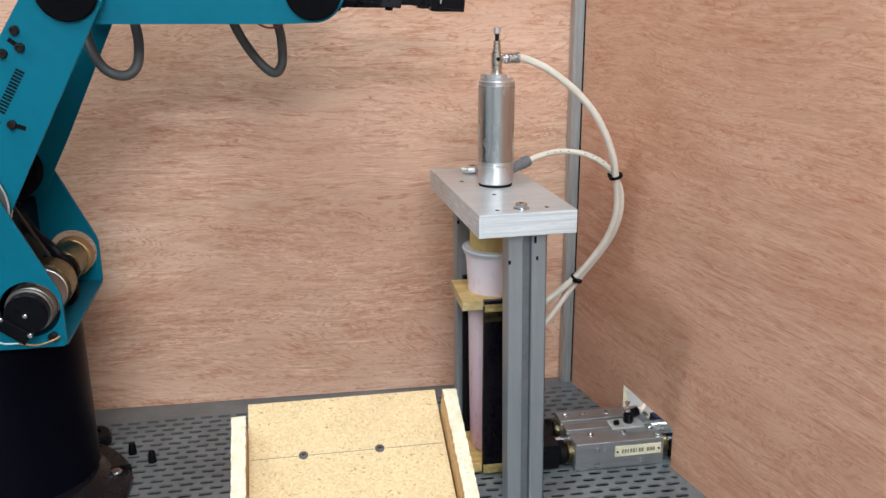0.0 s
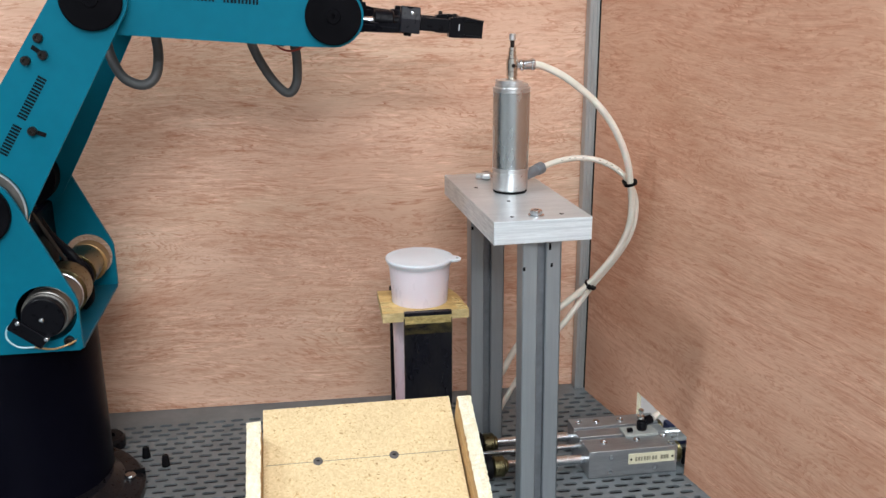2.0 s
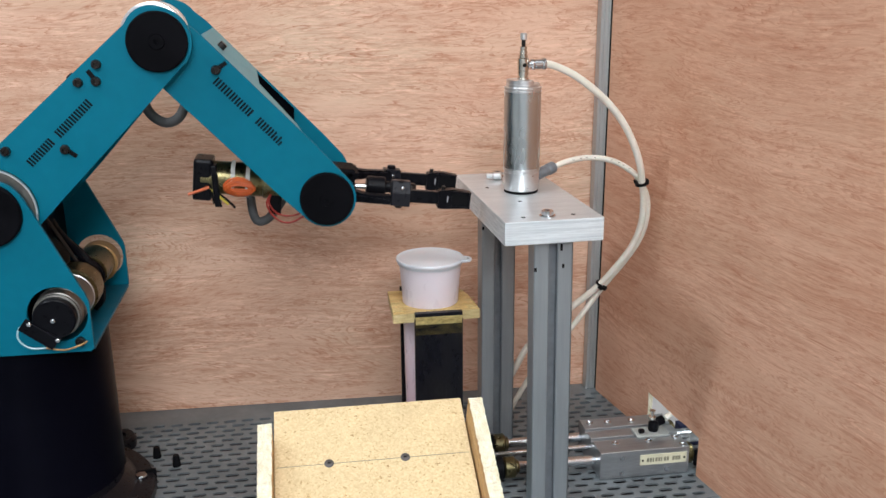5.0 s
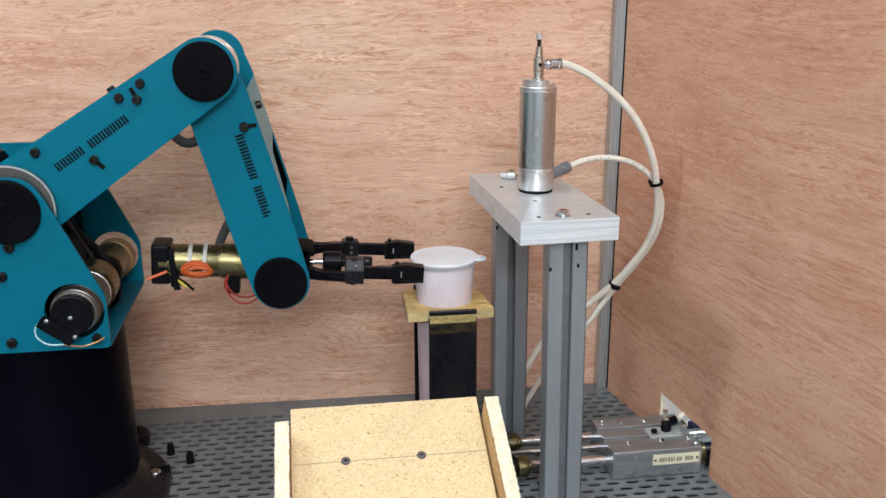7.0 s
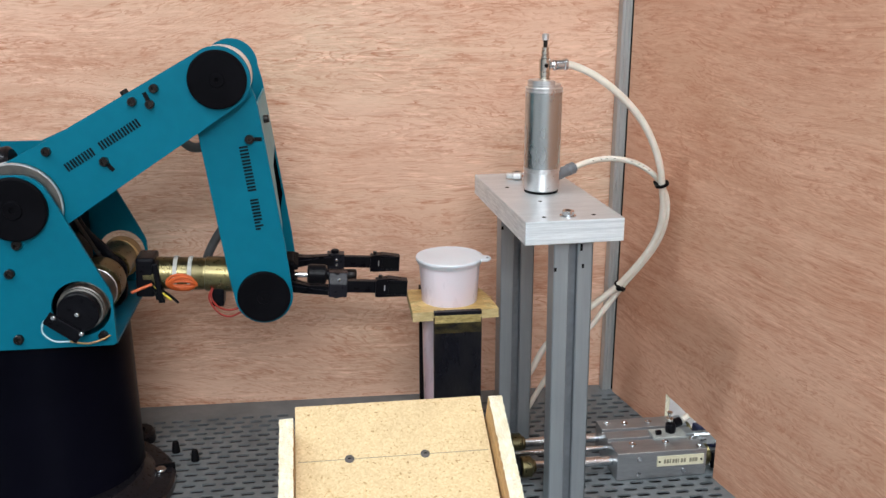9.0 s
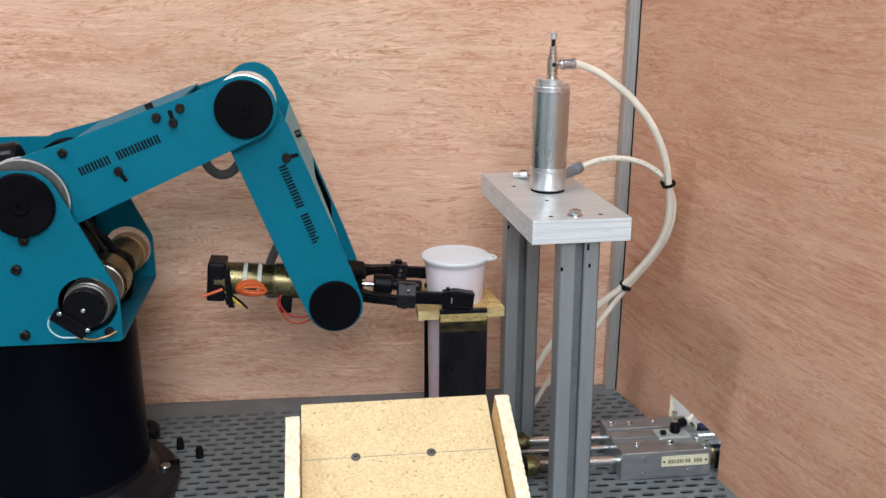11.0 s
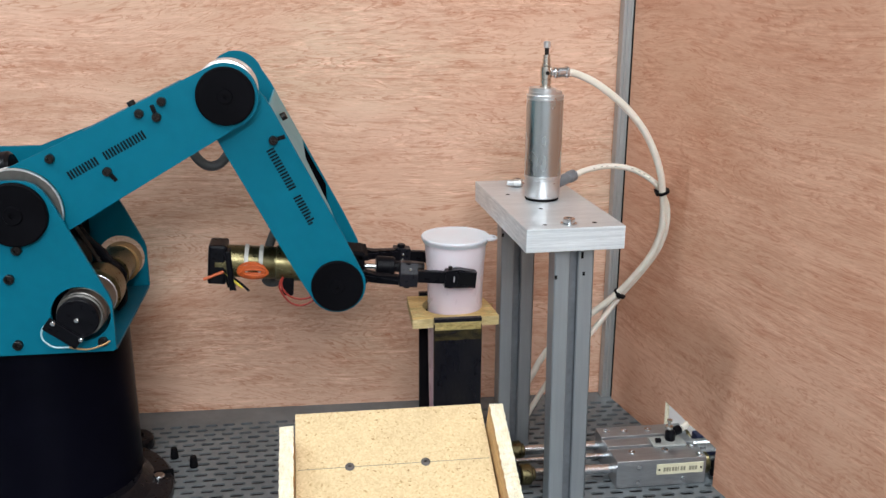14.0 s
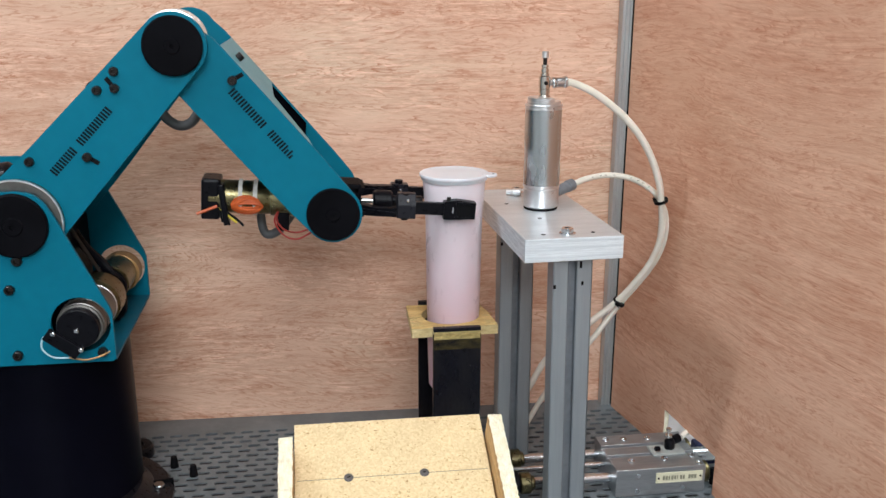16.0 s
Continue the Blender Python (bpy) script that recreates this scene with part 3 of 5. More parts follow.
    part("sleeve", rod(B(), (c[0] + 0.0120, c[1], ze), (c[0] + 0.0212, c[1], ze + 0.0004), 0.0054), CHROME, el)
    part("release_ring", rod(B(), (c[0] + 0.0205, c[1], ze + 0.0003), (c[0] + 0.0245, c[1], ze + 0.0005), 0.0064), CHROME, el)
    # lower port behind the barrel
    bm = B()
    a = Vector(loc((0.262, 0.965, z + 0.0085)))
    b = Vector(loc((0.296, 0.985, z + 0.0165)))
    rod(bm, a, a.lerp(b, 0.72), 0.0062, 16)
    rod(bm, a.lerp(b, 0.70), b, 0.0068, 16, 0.002)
    part("hose_nipple", bm, GREY_PLASTIC, cyl, "grey plastic hose nipple")
    bm = B()
    rod(bm, loc((0.238, 1.0, z + 0.005)), loc((0.229, 1.003, z + 0.0045)), 0.0045, 12)
    rod(bm, loc((0.229, 1.003, z + 0.0045)), loc((0.222, 1.006, z + 0.0045)), 0.0036, 12)
    part("blanking_plug", bm, CAP_ALU, cyl)
    # hoses, tied together and led down behind
    up = [(0.2705, 0.945, 0.4655), (0.283, 0.946, 0.4625), (0.305, 0.948, 0.451), (0.332, 0.95, 0.428), (0.355, 0.953, 0.402), (0.372, 0.957, 0.374), (0.383, 0.962, 0.348), (0.389, 0.968, 0.325), (0.395, 0.976, 0.300), (0.397, 0.985, 0.272), (0.392, 0.996, 0.244), (0.380, 1.008, 0.217), (0.362, 1.022, 0.187), (0.334, 1.032, 0.158), (0.309, 1.042, 0.130), (0.287, 1.050, 0.100), (0.269, 1.050, 0.0675), (0.258, 1.052, 0.048), (0.245, 1.058, 0.020), (0.238, 1.060, 0.004)]
    lo = [(0.294, 0.984, 0.3455), (0.310, 0.988, 0.351), (0.332, 0.99, 0.354), (0.356, 0.985, 0.351), (0.376, 0.98, 0.341), (0.389, 0.976, 0.328), (0.401, 0.980, 0.304), (0.4045, 0.989, 0.274), (0.400, 1.0, 0.246), (0.388, 1.013, 0.217), (0.369, 1.027, 0.183), (0.347, 1.030, 0.151), (0.335, 1.030, 0.134), (0.312, 1.042, 0.095), (0.290, 1.050, 0.056), (0.267, 1.054, 0.012), (0.264, 1.056, 0.004)]
    up, lo = ([(x + 0.0065 * min(1, max(0, (x - 0.29) / 0.05)), y, z) for x, y, z in q] for q in (up, lo))
    part("hose", tube(B(), [loc(p) for p in up], 0.0040), HOSE, t, "cloudy cream air hose")
    part("hose", tube(B(), [loc(p) for p in lo], 0.0034), HOSE, t, "cloudy cream air hose")
    rnd = random.Random(2)
    for k in range(9):
        q = 0.08 + k * 0.022 + rnd.uniform(-0.003, 0.003)
        path = smooth_path(lo)
        p = path[int(q * (len(path) - 1))]
        if k != 4:
            part("print_mark", box(B(), -0.0011, 0.0011, -0.0005, 0.0005, -0.0004, 0.0004, m=Matrix.Translation(Vector(loc(p)) + Vector((0, -0.0031, 0.0008)))), LABEL_INK, t)
    for p, ax in (((0.396, 0.970, 0.3265), (0.35, 0.1, -1)), ((0.372, 1.0235, 0.186), (-0.55, 0.3, -0.8))):
        q = Vector(ax).normalized()
        cpt = Vector(loc(p))
        s = part("cable_tie", lathe(B(), [(0.0072, -0.0016), (0.0082, -0.0016), (0.0082, 0.0016), (0.0072, 0.0016)], seg=18), RUBBER, t, "black cable tie")
        s.matrix_local = Matrix.Translation(cpt) @ q.to_track_quat("Z", "Y").to_matrix().to_4x4()
        part("tie_head", box(B(), 0.006, 0.0115, -0.003, 0.003, -0.0025, 0.0025, 0.0006), RUBBER, s)
    # ram under the plate
    ram = part("ram", lathe(B(), [(0.027, 0.0), (0.028, 0.001), (0.028, 0.024), (0.027, 0.025), (0.007, 0.025), (0.007, 0.052)], seg=40), RAM_TAN, t, "tan nylon pressing ram")
    return t, ram, c


# ---- slide unit ----
def build_slide():
    t = thing("slide_unit", "aluminium guided air slide with chrome rods on the table", "air slide", (0, 0, 0))
    X0, X1, Y0, Y1, Z1 = 0.3305, 0.437, 0.8805, 0.9640, 0.0345
    # ribbed body
    prof = [(Y0, 0.001), (Y1, 0.001), (Y1, Z1), (Y1 - 0.024, Z1), (Y1 - 0.024, Z1 - 0.004), (Y1 - 0.030, Z1 - 0.004), (Y1 - 0.030, Z1), (Y0 + 0.036, Z1), (Y0 + 0.036, Z1 - 0.004), (Y0 + 0.030, Z1 - 0.004), (Y0 + 0.030, Z1), (Y0, Z1)]
    bm = B()
    a = [bm.verts.new((X0, y, z)) for y, z in prof]
    b = [bm.verts.new((X1, y, z)) for y, z in prof]
    for i in range(len(prof)):
        bm.faces.new((a[i], a[(i + 1) % len(prof)], b[(i + 1) % len(prof)], b[i]))
    bm.faces.new(a)
    bm.faces.new(list(reversed(b)))
    bmesh.ops.recalc_face_normals(bm, faces=bm.faces)
    bmesh.ops.bevel(bm, geom=[e for e in bm.edges], offset=0.0005, segments=1, affect="EDGES")
    body = part("body", bm, SLIDE_ALU, t, "milled aluminium slide body")
    for x, y in ((X0 + 0.010, Y1 - 0.010), (X0 + 0.032, Y1 - 0.012), (X0 + 0.062, Y1 - 0.012), (X0 + 0.024, Y0 + 0.020), (X0 + 0.064, Y0 + 0.020), (X1 - 0.008, Y0 + 0.024), (X1 - 0.006, Y0 + 0.006)):
        s = part("cap_screw", lathe(B(), [(0.0042, 0), (0.0042, 0.0012), (0.0036, 0.0016), (0.002, 0.0016), (0.002, 0.0004)], seg=16), CHROME, body)
        s.location = (x, y, Z1)
    for x, z in ((X0 + 0.026, 0.026), (X0 + 0.026, 0.007), (X0 + 0.080, 0.008)):
        s = part("side_screw", lathe(B(), [(0.0028, 0.0), (0.0028, -0.0008), (0.0012, -0.0008)], axis="y", seg=12), CHROME, body)
        s.location = (x, Y0, z)
    lab = part("name_plate", box(B(), 0.3775, 0.4365 - 0.003, Y0 - 0.0012, Y0, 0.0155, 0.0285, 0.0004), LABEL, body, "cream plate with faded marks")
    rnd = random.Random(1)
    for i, w in enumerate((0.003, 0.003, 0.0022, 0.003, 0.003, 0.0015, 0.003, 0.003, 0.0, 0.0035, 0.0035, 0.0035)):
        if w:
            x = 0.3855 + i * 0.0034
            part("bar", box(B(), x, x + w * 0.8, Y0 - 0.0016, Y0 - 0.001, 0.0195, 0.0245), LABEL_INK, lab)
    for x in (0.3805, 0.4305):
        part("rivet", lathe(B(), [(0.0012, 0), (0.0012, -0.0008), (0.0006, -0.001)], (x, Y0 - 0.0012, 0.022), "y", 10), RUBBER, lab)
    # flow fitting on top
    fx, fy = 0.4075, 0.919
    base = part("valve_block", box(B(), fx - 0.024, fx + 0.016, fy - 0.012, fy + 0.010, Z1, Z1 + 0.003, 0.001), PAD_GREY, t, "pale grey mounting pad")
    v = part("flow_valve", lathe(B(), [(0.0055, Z1 + 0.003), (0.0063, Z1 + 0.005), (0.0063, Z1 + 0.013), (0.0045, Z1 + 0.0145), (0.0045, Z1 + 0.016)], (fx, fy, 0), seg=20), BLACK, t, "black flow control valve")
    part("needle", lathe(B(), [(0.003, Z1 + 0.016), (0.0045, Z1 + 0.018), (0.0045, Z1 + 0.021), (0.002, Z1 + 0.0225), (0.002, Z1 + 0.026), (0.0032, Z1 + 0.027), (0.0032, Z1 + 0.029)], (fx - 0.002, fy, 0), seg=16), BRASS, v)
    part("port", rod(B(), (fx + 0.004, fy + 0.002, Z1 + 0.012), (fx + 0.0135, fy + 0.005, Z1 + 0.0133), 0.0055, 16), BLACK, v)
    part("lock_nut", rod(B(), (fx - 0.020, fy - 0.006, Z1 + 0.0065), (fx - 0.014, fy - 0.006, Z1 + 0.0065), 0.0030, 10), BLACK, v)
    part("air_hose", tube(B(), [(fx + 0.016, fy + 0.006, Z1 + 0.0135), (fx + 0.03, fy + 0.016, Z1 + 0.016), (fx + 0.045, fy + 0.028, Z1 + 0.018), (fx + 0.085, fy + 0.05, Z1 + 0.01), (fx + 0.13, fy + 0.06, 0.01), (fx + 0.16, fy + 0.06, 0.003)], 0.0036), HOSE, t, "cloudy air hose")
    # stops and air barrel behind the body
    part("barrel", rod(B(), (X1 - 0.002, 0.9255, 0.0235), (X1 + 0.115, 0.9255, 0.0235), 0.0085, 28), STAINLESS, t, "polished air barrel")
    part("barrel_end", rod(B(), (X1 + 0.105, 0.9255, 0.0255), (X1 + 0.125, 0.9255, 0.0255), 0.0125, 28), BLACK, t)
    for y in (0.8985, 0.954):
        part("stop_collar", rod(B(), (X1, y, 0.0165), (X1 + 0.010, y, 0.0165), 0.0125, 24), GOLD, t, "yellow stop collar")
    part("sensor", box(B(), X1 + 0.012, X1 + 0.040, 0.936, 0.952, 0.002, 0.030, 0.002), BLUE, t, "navy sensor block")
    bm = B()
    for k in range(3):
        rod(bm, (X1 + 0.014 + k * 0.0035, 0.889 + 0.003 * (k % 2), 0.004), (X1 + 0.012 + k * 0.003, 0.894, 0.022), 0.0036, 12)
    part("cable_bundle", bm, BLACK, t, "black cable bundle")
    return t


def build_carriage():
    """What slides: the rods, their collars, and the tube holder with its taped panels; built at the pushed-out place."""
    t = thing("tube_holder", "yellow-stained plywood tube holder with black taped panels", "tube holder", (0.1455, 0.94, 0))
    cx, cy = 0.0, 0.0
    P = 0.2105
    # top plate with a round hole for the tube
    bm = B()
    n, r = 36, 0.0305
    y0, y1, x0, x1 = -0.040, 0.036, -0.0455, 0.0485
    outer = [(x0, y0), (x1, y0 + 0.002), (x1 - 0.004, y1 - 0.028), (x1 - 0.010, y1 - 0.004), (x0 + 0.0015, y1)]
    lo_hi = []
    for z in (P - 0.0105, P):
        vo = [bm.verts.new((x, y, z)) for x, y in outer]
        vi = [bm.verts.new((r * math.cos(2 * math.pi * i / n), r * math.sin(2 * math.pi * i / n), z)) for i in range(n)]
        es = [bm.edges.new((q[i], q[(i + 1) % len(q)])) for q in (vo, vi) for i in range(len(q))]
        bmesh.ops.triangle_fill(bm, edges=es, use_beauty=True, normal=(0, 0, 1))
        lo_hi.append((vo, vi))
    for a, b in zip(*lo_hi):
        for i in range(len(a)):
            bm.faces.new((a[i], a[(i + 1) % len(a)], b[(i + 1) % len(a)], b[i])).material_index = 1
    part("top_board", bm, [YELLOW_PLY, YELLOW_EDGE], t, "yellow-stained plywood board with a hole")
    rnd = random.Random(7)
    for k in range(26):
        left = k % 2
        yy = rnd.uniform(-0.036, 0.026)
        xx = -0.0450 if left else 0.0480 - 0.010 * max(0.0, (yy - 0.008) / 0.024) - 0.012
        w = rnd.uniform(0.006, 0.014)
        m = Matrix.Translation((xx, yy, P - 0.0004)) @ Matrix.Rotation(radians(rnd.uniform(-9, 9)), 4, "Z")
        part("splinter", box(B(), 0, w, -rnd.uniform(0.0003, 0.0009), 0.0004, 0.0, rnd.uniform(0.0006, 0.0014), m=m), YELLOW_EDGE if k % 3 else SIDE_WOOD, t)
    for sy, nm in ((-0.0445, "front_panel"), (0.0385, "rear_panel")):
        w0, w1 = (-0.0235, 0.0285) if sy < 0 else (-0.030, 0.020)
        p = part(nm, box(B(), w0, w1, sy - 0.0025, sy + 0.003, 0.003, P - 0.006 if sy < 0 else P + 0.004, 0.0008), TAPE, t, "panel wrapped in glossy black tape")
        if sy < 0:
            part("worn_edge", box(B(), w0 + 0.001, w1 - 0.001, sy - 0.0031, sy - 0.0024, P - 0.0108, P - 0.0022, 0.0002), GOLD_FOIL, p, "gold worn top edge")
            part("worn_foot", box(B(), w0 + 0.001, w1 - 0.001, sy - 0.0031, sy - 0.0024, 0.003, 0.014, 0.0002), GOLD_FOIL, p, "gold worn foot")
            part("worn_band", box(B(), w0 + 0.0006, w1 - 0.0006, sy - 0.0029, sy - 0.0024, P - 0.0225, P - 0.0108, 0.0002), TAPE_WORN, p, "black tape worn to gold flecks")
            bm = box(B(), w0 + 0.0004, w1 - 0.0004, sy - 0.0029, sy + 0.004, P - 0.0022, P + 0.0018, 0.0004)
            part("strap", bm, TAPE, p, "black strap")
    part("base_board", box(B(), -0.044, 0.044, -0.042, 0.036, 0.003, 0.0135, 0.0005), YELLOW_PLY, t, "yellow-stained base board")
    # rods and end collars
    for y, z, r in ((-0.0405, 0.0165, 0.0057), (0.014, 0.0165, 0.0057), (-0.0165, 0.020, 0.0032)):
        part("guide_rod", rod(B(), (0.05, y, z), (0.285, y, z), r, 20), CHROME, t, "polished guide rod")
        if r > 0.004:
            c = part("collar", rod(B(), (0.076, y, z), (0.090, y, z), 0.0125, 28), GOLD, t, "yellow collar")
            part("bush", rod(B(), (0.066, y, z), (0.0762, y, z), 0.0138, 28), RUBBER, c)
            part("nut", rod(B(), (0.0898, y, z), (0.094, y, z), 0.0085, 6), GOLD, c)
    part("end_bar", box(B(), 0.040, 0.066, -0.052, 0.030, 0.003, 0.032, 0.001), BLACK, t, "black end bar")
    return t


def build_cup():
    t = thing("tall_cup", "tall milky pink plastic cup with a white snap lid", "cup", (0.1455, 0.94, 0.0138))
    H = 0.2455
    rows = [(0.020, 0.0), (0.0255, 0.0012), (0.0272, 0.004), (0.0285, 0.05), (0.0296, 0.12), (0.0305, 0.19), (0.0318, 0.215), (0.0338, H - 0.004), (0.0338, H)]
    bm = lathe(B(), rows, seg=56)
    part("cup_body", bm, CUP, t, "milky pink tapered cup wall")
    lid = part("lid", lathe(B(), [(0.0340, H - 0.0062), (0.0352, H - 0.0058), (0.0360, H - 0.0030), (0.0370, H - 0.0020), (0.0373, H - 0.0002), (0.0368, H + 0.0010), (0.0355, H + 0.0012), (0.0345, H + 0.0006), (0.020, H + 0.0012), (0.004, H + 0.0016)], seg=64), LID, t, "white snap lid with a pull tab")
    tab = B()
    lathe(tab, [(0.0082, H - 0.0020), (0.0090, H - 0.0012), (0.0090, H + 0.0004), (0.0082, H + 0.0011)], (0.0355, -0.0105, 0), seg=28)
    part("pull_tab", tab, LID, lid)
    part("tab_eye", lathe(B(), [(0.0012, 0), (0.0012, 0.0006)], (0.0400, -0.0135, H + 0.0011), seg=10), GREY_PLASTIC, lid)
    for a, r0, r1 in ((20, 0.006, 0.014), (110, 0.008, 0.015), (200, 0.005, 0.012)):
        q = Matrix.Rotation(radians(a), 4, "Z")
        part("moulded_mark", box(B(), r0, r1, -0.0005, 0.0005, H + 0.0008, H + 0.0015, m=q), LID, lid)
    return t


# ---- chute ----
def build_chute():
    t = thing("chipboard_chute", "sloping chipboard chute with raw-edged side boards", "chute", (-0.021, 0.70, 0.207))
    tilt = math.degrees(math.atan2(0.4207, 0.9072))
    t.rotation_euler = (radians(tilt), 0, 0)
    W, L = 0.158, 0.475
    part("board", box(B(), 0, W, -L, 0, -0.016, 0, 0.0006), CHIP, t, "pale chipboard sheet")
    for x0, x1, y1, top in ((-0.0115, -0.0006, -0.031, 0.024), (W + 0.0015, W + 0.0125, -0.022, 0.026)):
        bm = box(B(), x0, x1, -L + 0.01, y1, -0.030, top)
        bmesh.ops.subdivide_edges(bm, edges=[e for e in bm.edges if abs((e.verts[0].co - e.verts[1].co).y) > 0.1], cuts=220)
        rnd = random.Random(int(x0 * 1e4))
        for v in bm.verts:
            if v.co.z > top - 0.001:
                v.co.z += rnd.uniform(-0.0006, 0.0004)
                v.co.x += rnd.uniform(-0.0004, 0.0004)
        for f in bm.faces:
            f.normal_update()
            f.material_index = 1 if abs(f.normal.x) > 0.7 else 0
        part("side_board", bm, [CREAM_EDGE, SIDE_WOOD], t, "side board with raw pale edge")
    for x, y in ((0.043, -0.0565), (0.104, -0.0565)):
        s = part("screw", lathe(B(), [(0.0038, 0.0), (0.0038, 0.0004), (0.0028, 0.0008), (0.001, 0.0008), (0.0008, 0.0003)], seg=20), DULL_ZINC, t, "dark screw head")
        s.location = (x, y, 0.0002)
        part("recess", box(B(), -0.0012, 0.0012, -0.0003, 0.0003, 0.0008, 0.0011), RUBBER, s)
    part("pencil_line", box(B(), 0.002, W - 0.002, -0.0568, -0.0564, 0.0, 0.0003), LABEL_INK, t, "thin pencil line")
    for a, b in (((0.026, -0.083), (0.040, -0.118)), ((0.026, -0.083), (0.022, -0.090)), ((0.054, -0.083), (0.054, -0.112))):
        p, q = Vector((*a, 0.0)), Vector((*b, 0.0))
        m = Matrix.Translation(p) @ Matrix.Rotation(math.atan2(q.y - p.y, q.x - p.x), 4, "Z")
        part("scratch", box(B(), 0, (q - p).length, -0.00018, 0.00018, 0.0, 0.0002, m=m), SIDE_WOOD, t)
    # prop under the high end
    pr = part("prop", box(B(), 0.01, W - 0.01, -0.05, -0.034, -0.001, 0.17), CHIP, t, "upright chipboard prop")
    pr.matrix_local = Matrix.Rotation(radians(-tilt), 4, "X") @ Matrix.Translation((0, 0, -0.206))


# ---- robot ----
RX, RY = -0.272, 0.9525        # shoulder axis in plan
SZ = 0.349
LINK = 0.2205


def screw_at(parent, x, y, z, r=0.0052, slot=None):
    """A socket-head screw on a side plate, facing the front, with an optional slotted hole under it."""
    s = part("socket_screw", lathe(B(), [(r, 0.0), (r, -0.004), (r * 0.85, -0.0048), (r * 0.5, -0.0048), (r * 0.45, -0.002)], axis="y", seg=18), SCREW, parent)
    s.location = (x, y, z)
    if slot is not None:
        q = Matrix.Translation((x, y, z)) @ Matrix.Rotation(radians(-slot), 4, "Y")
        k = part("slot", box(B(), -0.004, 0.0118, -0.0006, 0.0004, -0.0020, 0.0020, 0.0002), RUBBER, parent)
        k.location, k.rotation_euler = q.translation, q.to_euler()


def bars(parent, x0, x1, y, z, word, h):
    """Lettering that is not reproduced: two thin upright bars a sign, a gap at 0."""
    step = (x1 - x0) / len(word)
    for i, k in enumerate(word):
        if k:
            x = x0 + i * step
            for dx, w, hh in ((0.0, 0.0019, h), (step * 0.47, 0.0019, h * k)):
                part("letter_bar", box(B(), x + dx, x + dx + w, y - 0.0004, y + 0.0002, z - h / 2, z - h / 2 + hh), PRINT, parent)


def build_robot():
    t = thing("robot_arm", "teal jointed robot arm on a black column base", "robot arm", (RX, RY, 0))
    ax = -0.016
    # base column and foot
    bm = B()
    lathe(bm, [(0.098, 0.0), (0.098, 0.010), (0.088, 0.016), (0.086, 0.03), (0.085, 0.205), (0.080, 0.212)], (ax, 0, 0), seg=72)
    part("column", bm, BASE_BLACK, t, "glossy black column")
    bm = B()
    fy = -0.0175
    lathe(bm, [(0.119, 0.0), (0.120, 0.002), (0.120, 0.010), (0.117, 0.014), (0.100, 0.017), (0.094, 0.024), (0.088, 0.030)], (ax, fy, 0), seg=72)
    ft = part("foot_ring", bm, FOOT_BLACK, t, "worn black foot ring in two halves")
    for k in range(2):
        m = Matrix.Translation((ax, fy, 0)) @ Matrix.Rotation(radians(12.5 + 180 * k), 4, "Z")
        part("joint", box(B(), 0.096, 0.1206, -0.0012, 0.0012, 0.002, 0.0186, m=m), RUBBER, ft)
    for k in range(3):
        a = radians(64 + 120 * k)
        lx, ly = ax + 0.136 * math.cos(a), fy + 0.136 * math.sin(a)
        lug = part("lug", lathe(B(), [(0.0205, 0.0), (0.0205, 0.010), (0.0180, 0.0135), (0.0095, 0.0135), (0.0085, 0.010)], (lx, ly, 0), seg=28), FOOT_BLACK, ft)
        part("lug_arm", box(B(), 0.100, 0.128, -0.014, 0.014, 0.0, 0.0115, 0.002, m=Matrix.Translation((ax, fy, 0)) @ Matrix.Rotation(a, 4, "Z")), FOOT_BLACK, lug)
    for a in (7.0, 127.0, 247.0):
        bx, by = ax + 0.1045 * math.cos(radians(a)), fy + 0.1045 * math.sin(radians(a))
        part("foot_bolt", lathe(B(), [(0.0068, 0.014), (0.0068, 0.0190), (0.0058, 0.0200)], (bx, by, 0), seg=6), CHROME, ft, "bright hexagon bolt")
    # shoulder housing
    out = [(-0.145, 0.031), (-0.145, -0.139), (0.0745, -0.139), (0.0775, -0.136), (0.0775, -0.090), (0.0755, -0.083), (0.0455, -0.018), (0.038, -0.001), (0.0315, 0.012), (0.0265, 0.0205), (0.020, 0.0265), (0.0125, 0.030), (0.003, 0.031)]
    hole = (0.048, -0.100, 0.0275)
    near = part("side_plate", plate(B(), out, -0.0985, -0.0945, [hole]), TEAL, t, "teal side plate")
    far = part("side_plate", plate(B(), out, 0.0945, 0.0985, [(0.0490, -0.1005, 0.0258)]), TEAL, t, "teal side plate")
    near.location = far.location = (0, 0, SZ)
    part("floor_plate", box(B(), -0.145, 0.0775, -0.0945, 0.0945, SZ - 0.139, SZ - 0.136, 0.0005), TEAL_SHADED, t)
    part("back_plate", box(B(), -0.145, -0.142, -0.0945, 0.0945, SZ - 0.136, SZ + 0.02), TEAL_SHADED, t)
    # joint discs of the shoulder
    d = part("shoulder_disc", lathe(B(), [(0.029, -0.0985), (0.030, -0.0995), (0.030, -0.1035), (0.0285, -0.105), (0.009, -0.105), (0.008, -0.1065), (0.003, -0.1065), (0.003, -0.1045)], (0, 0, SZ), "y", 56), BLACK_DISC, t, "round black joint cover")
    for x, z in ((-0.012, -0.062), (-0.012, -0.128), (0.066, -0.128), (-0.002, -0.034), (-0.07, -0.09)):
        screw_at(near, x, -0.0985, z, 0.0046)
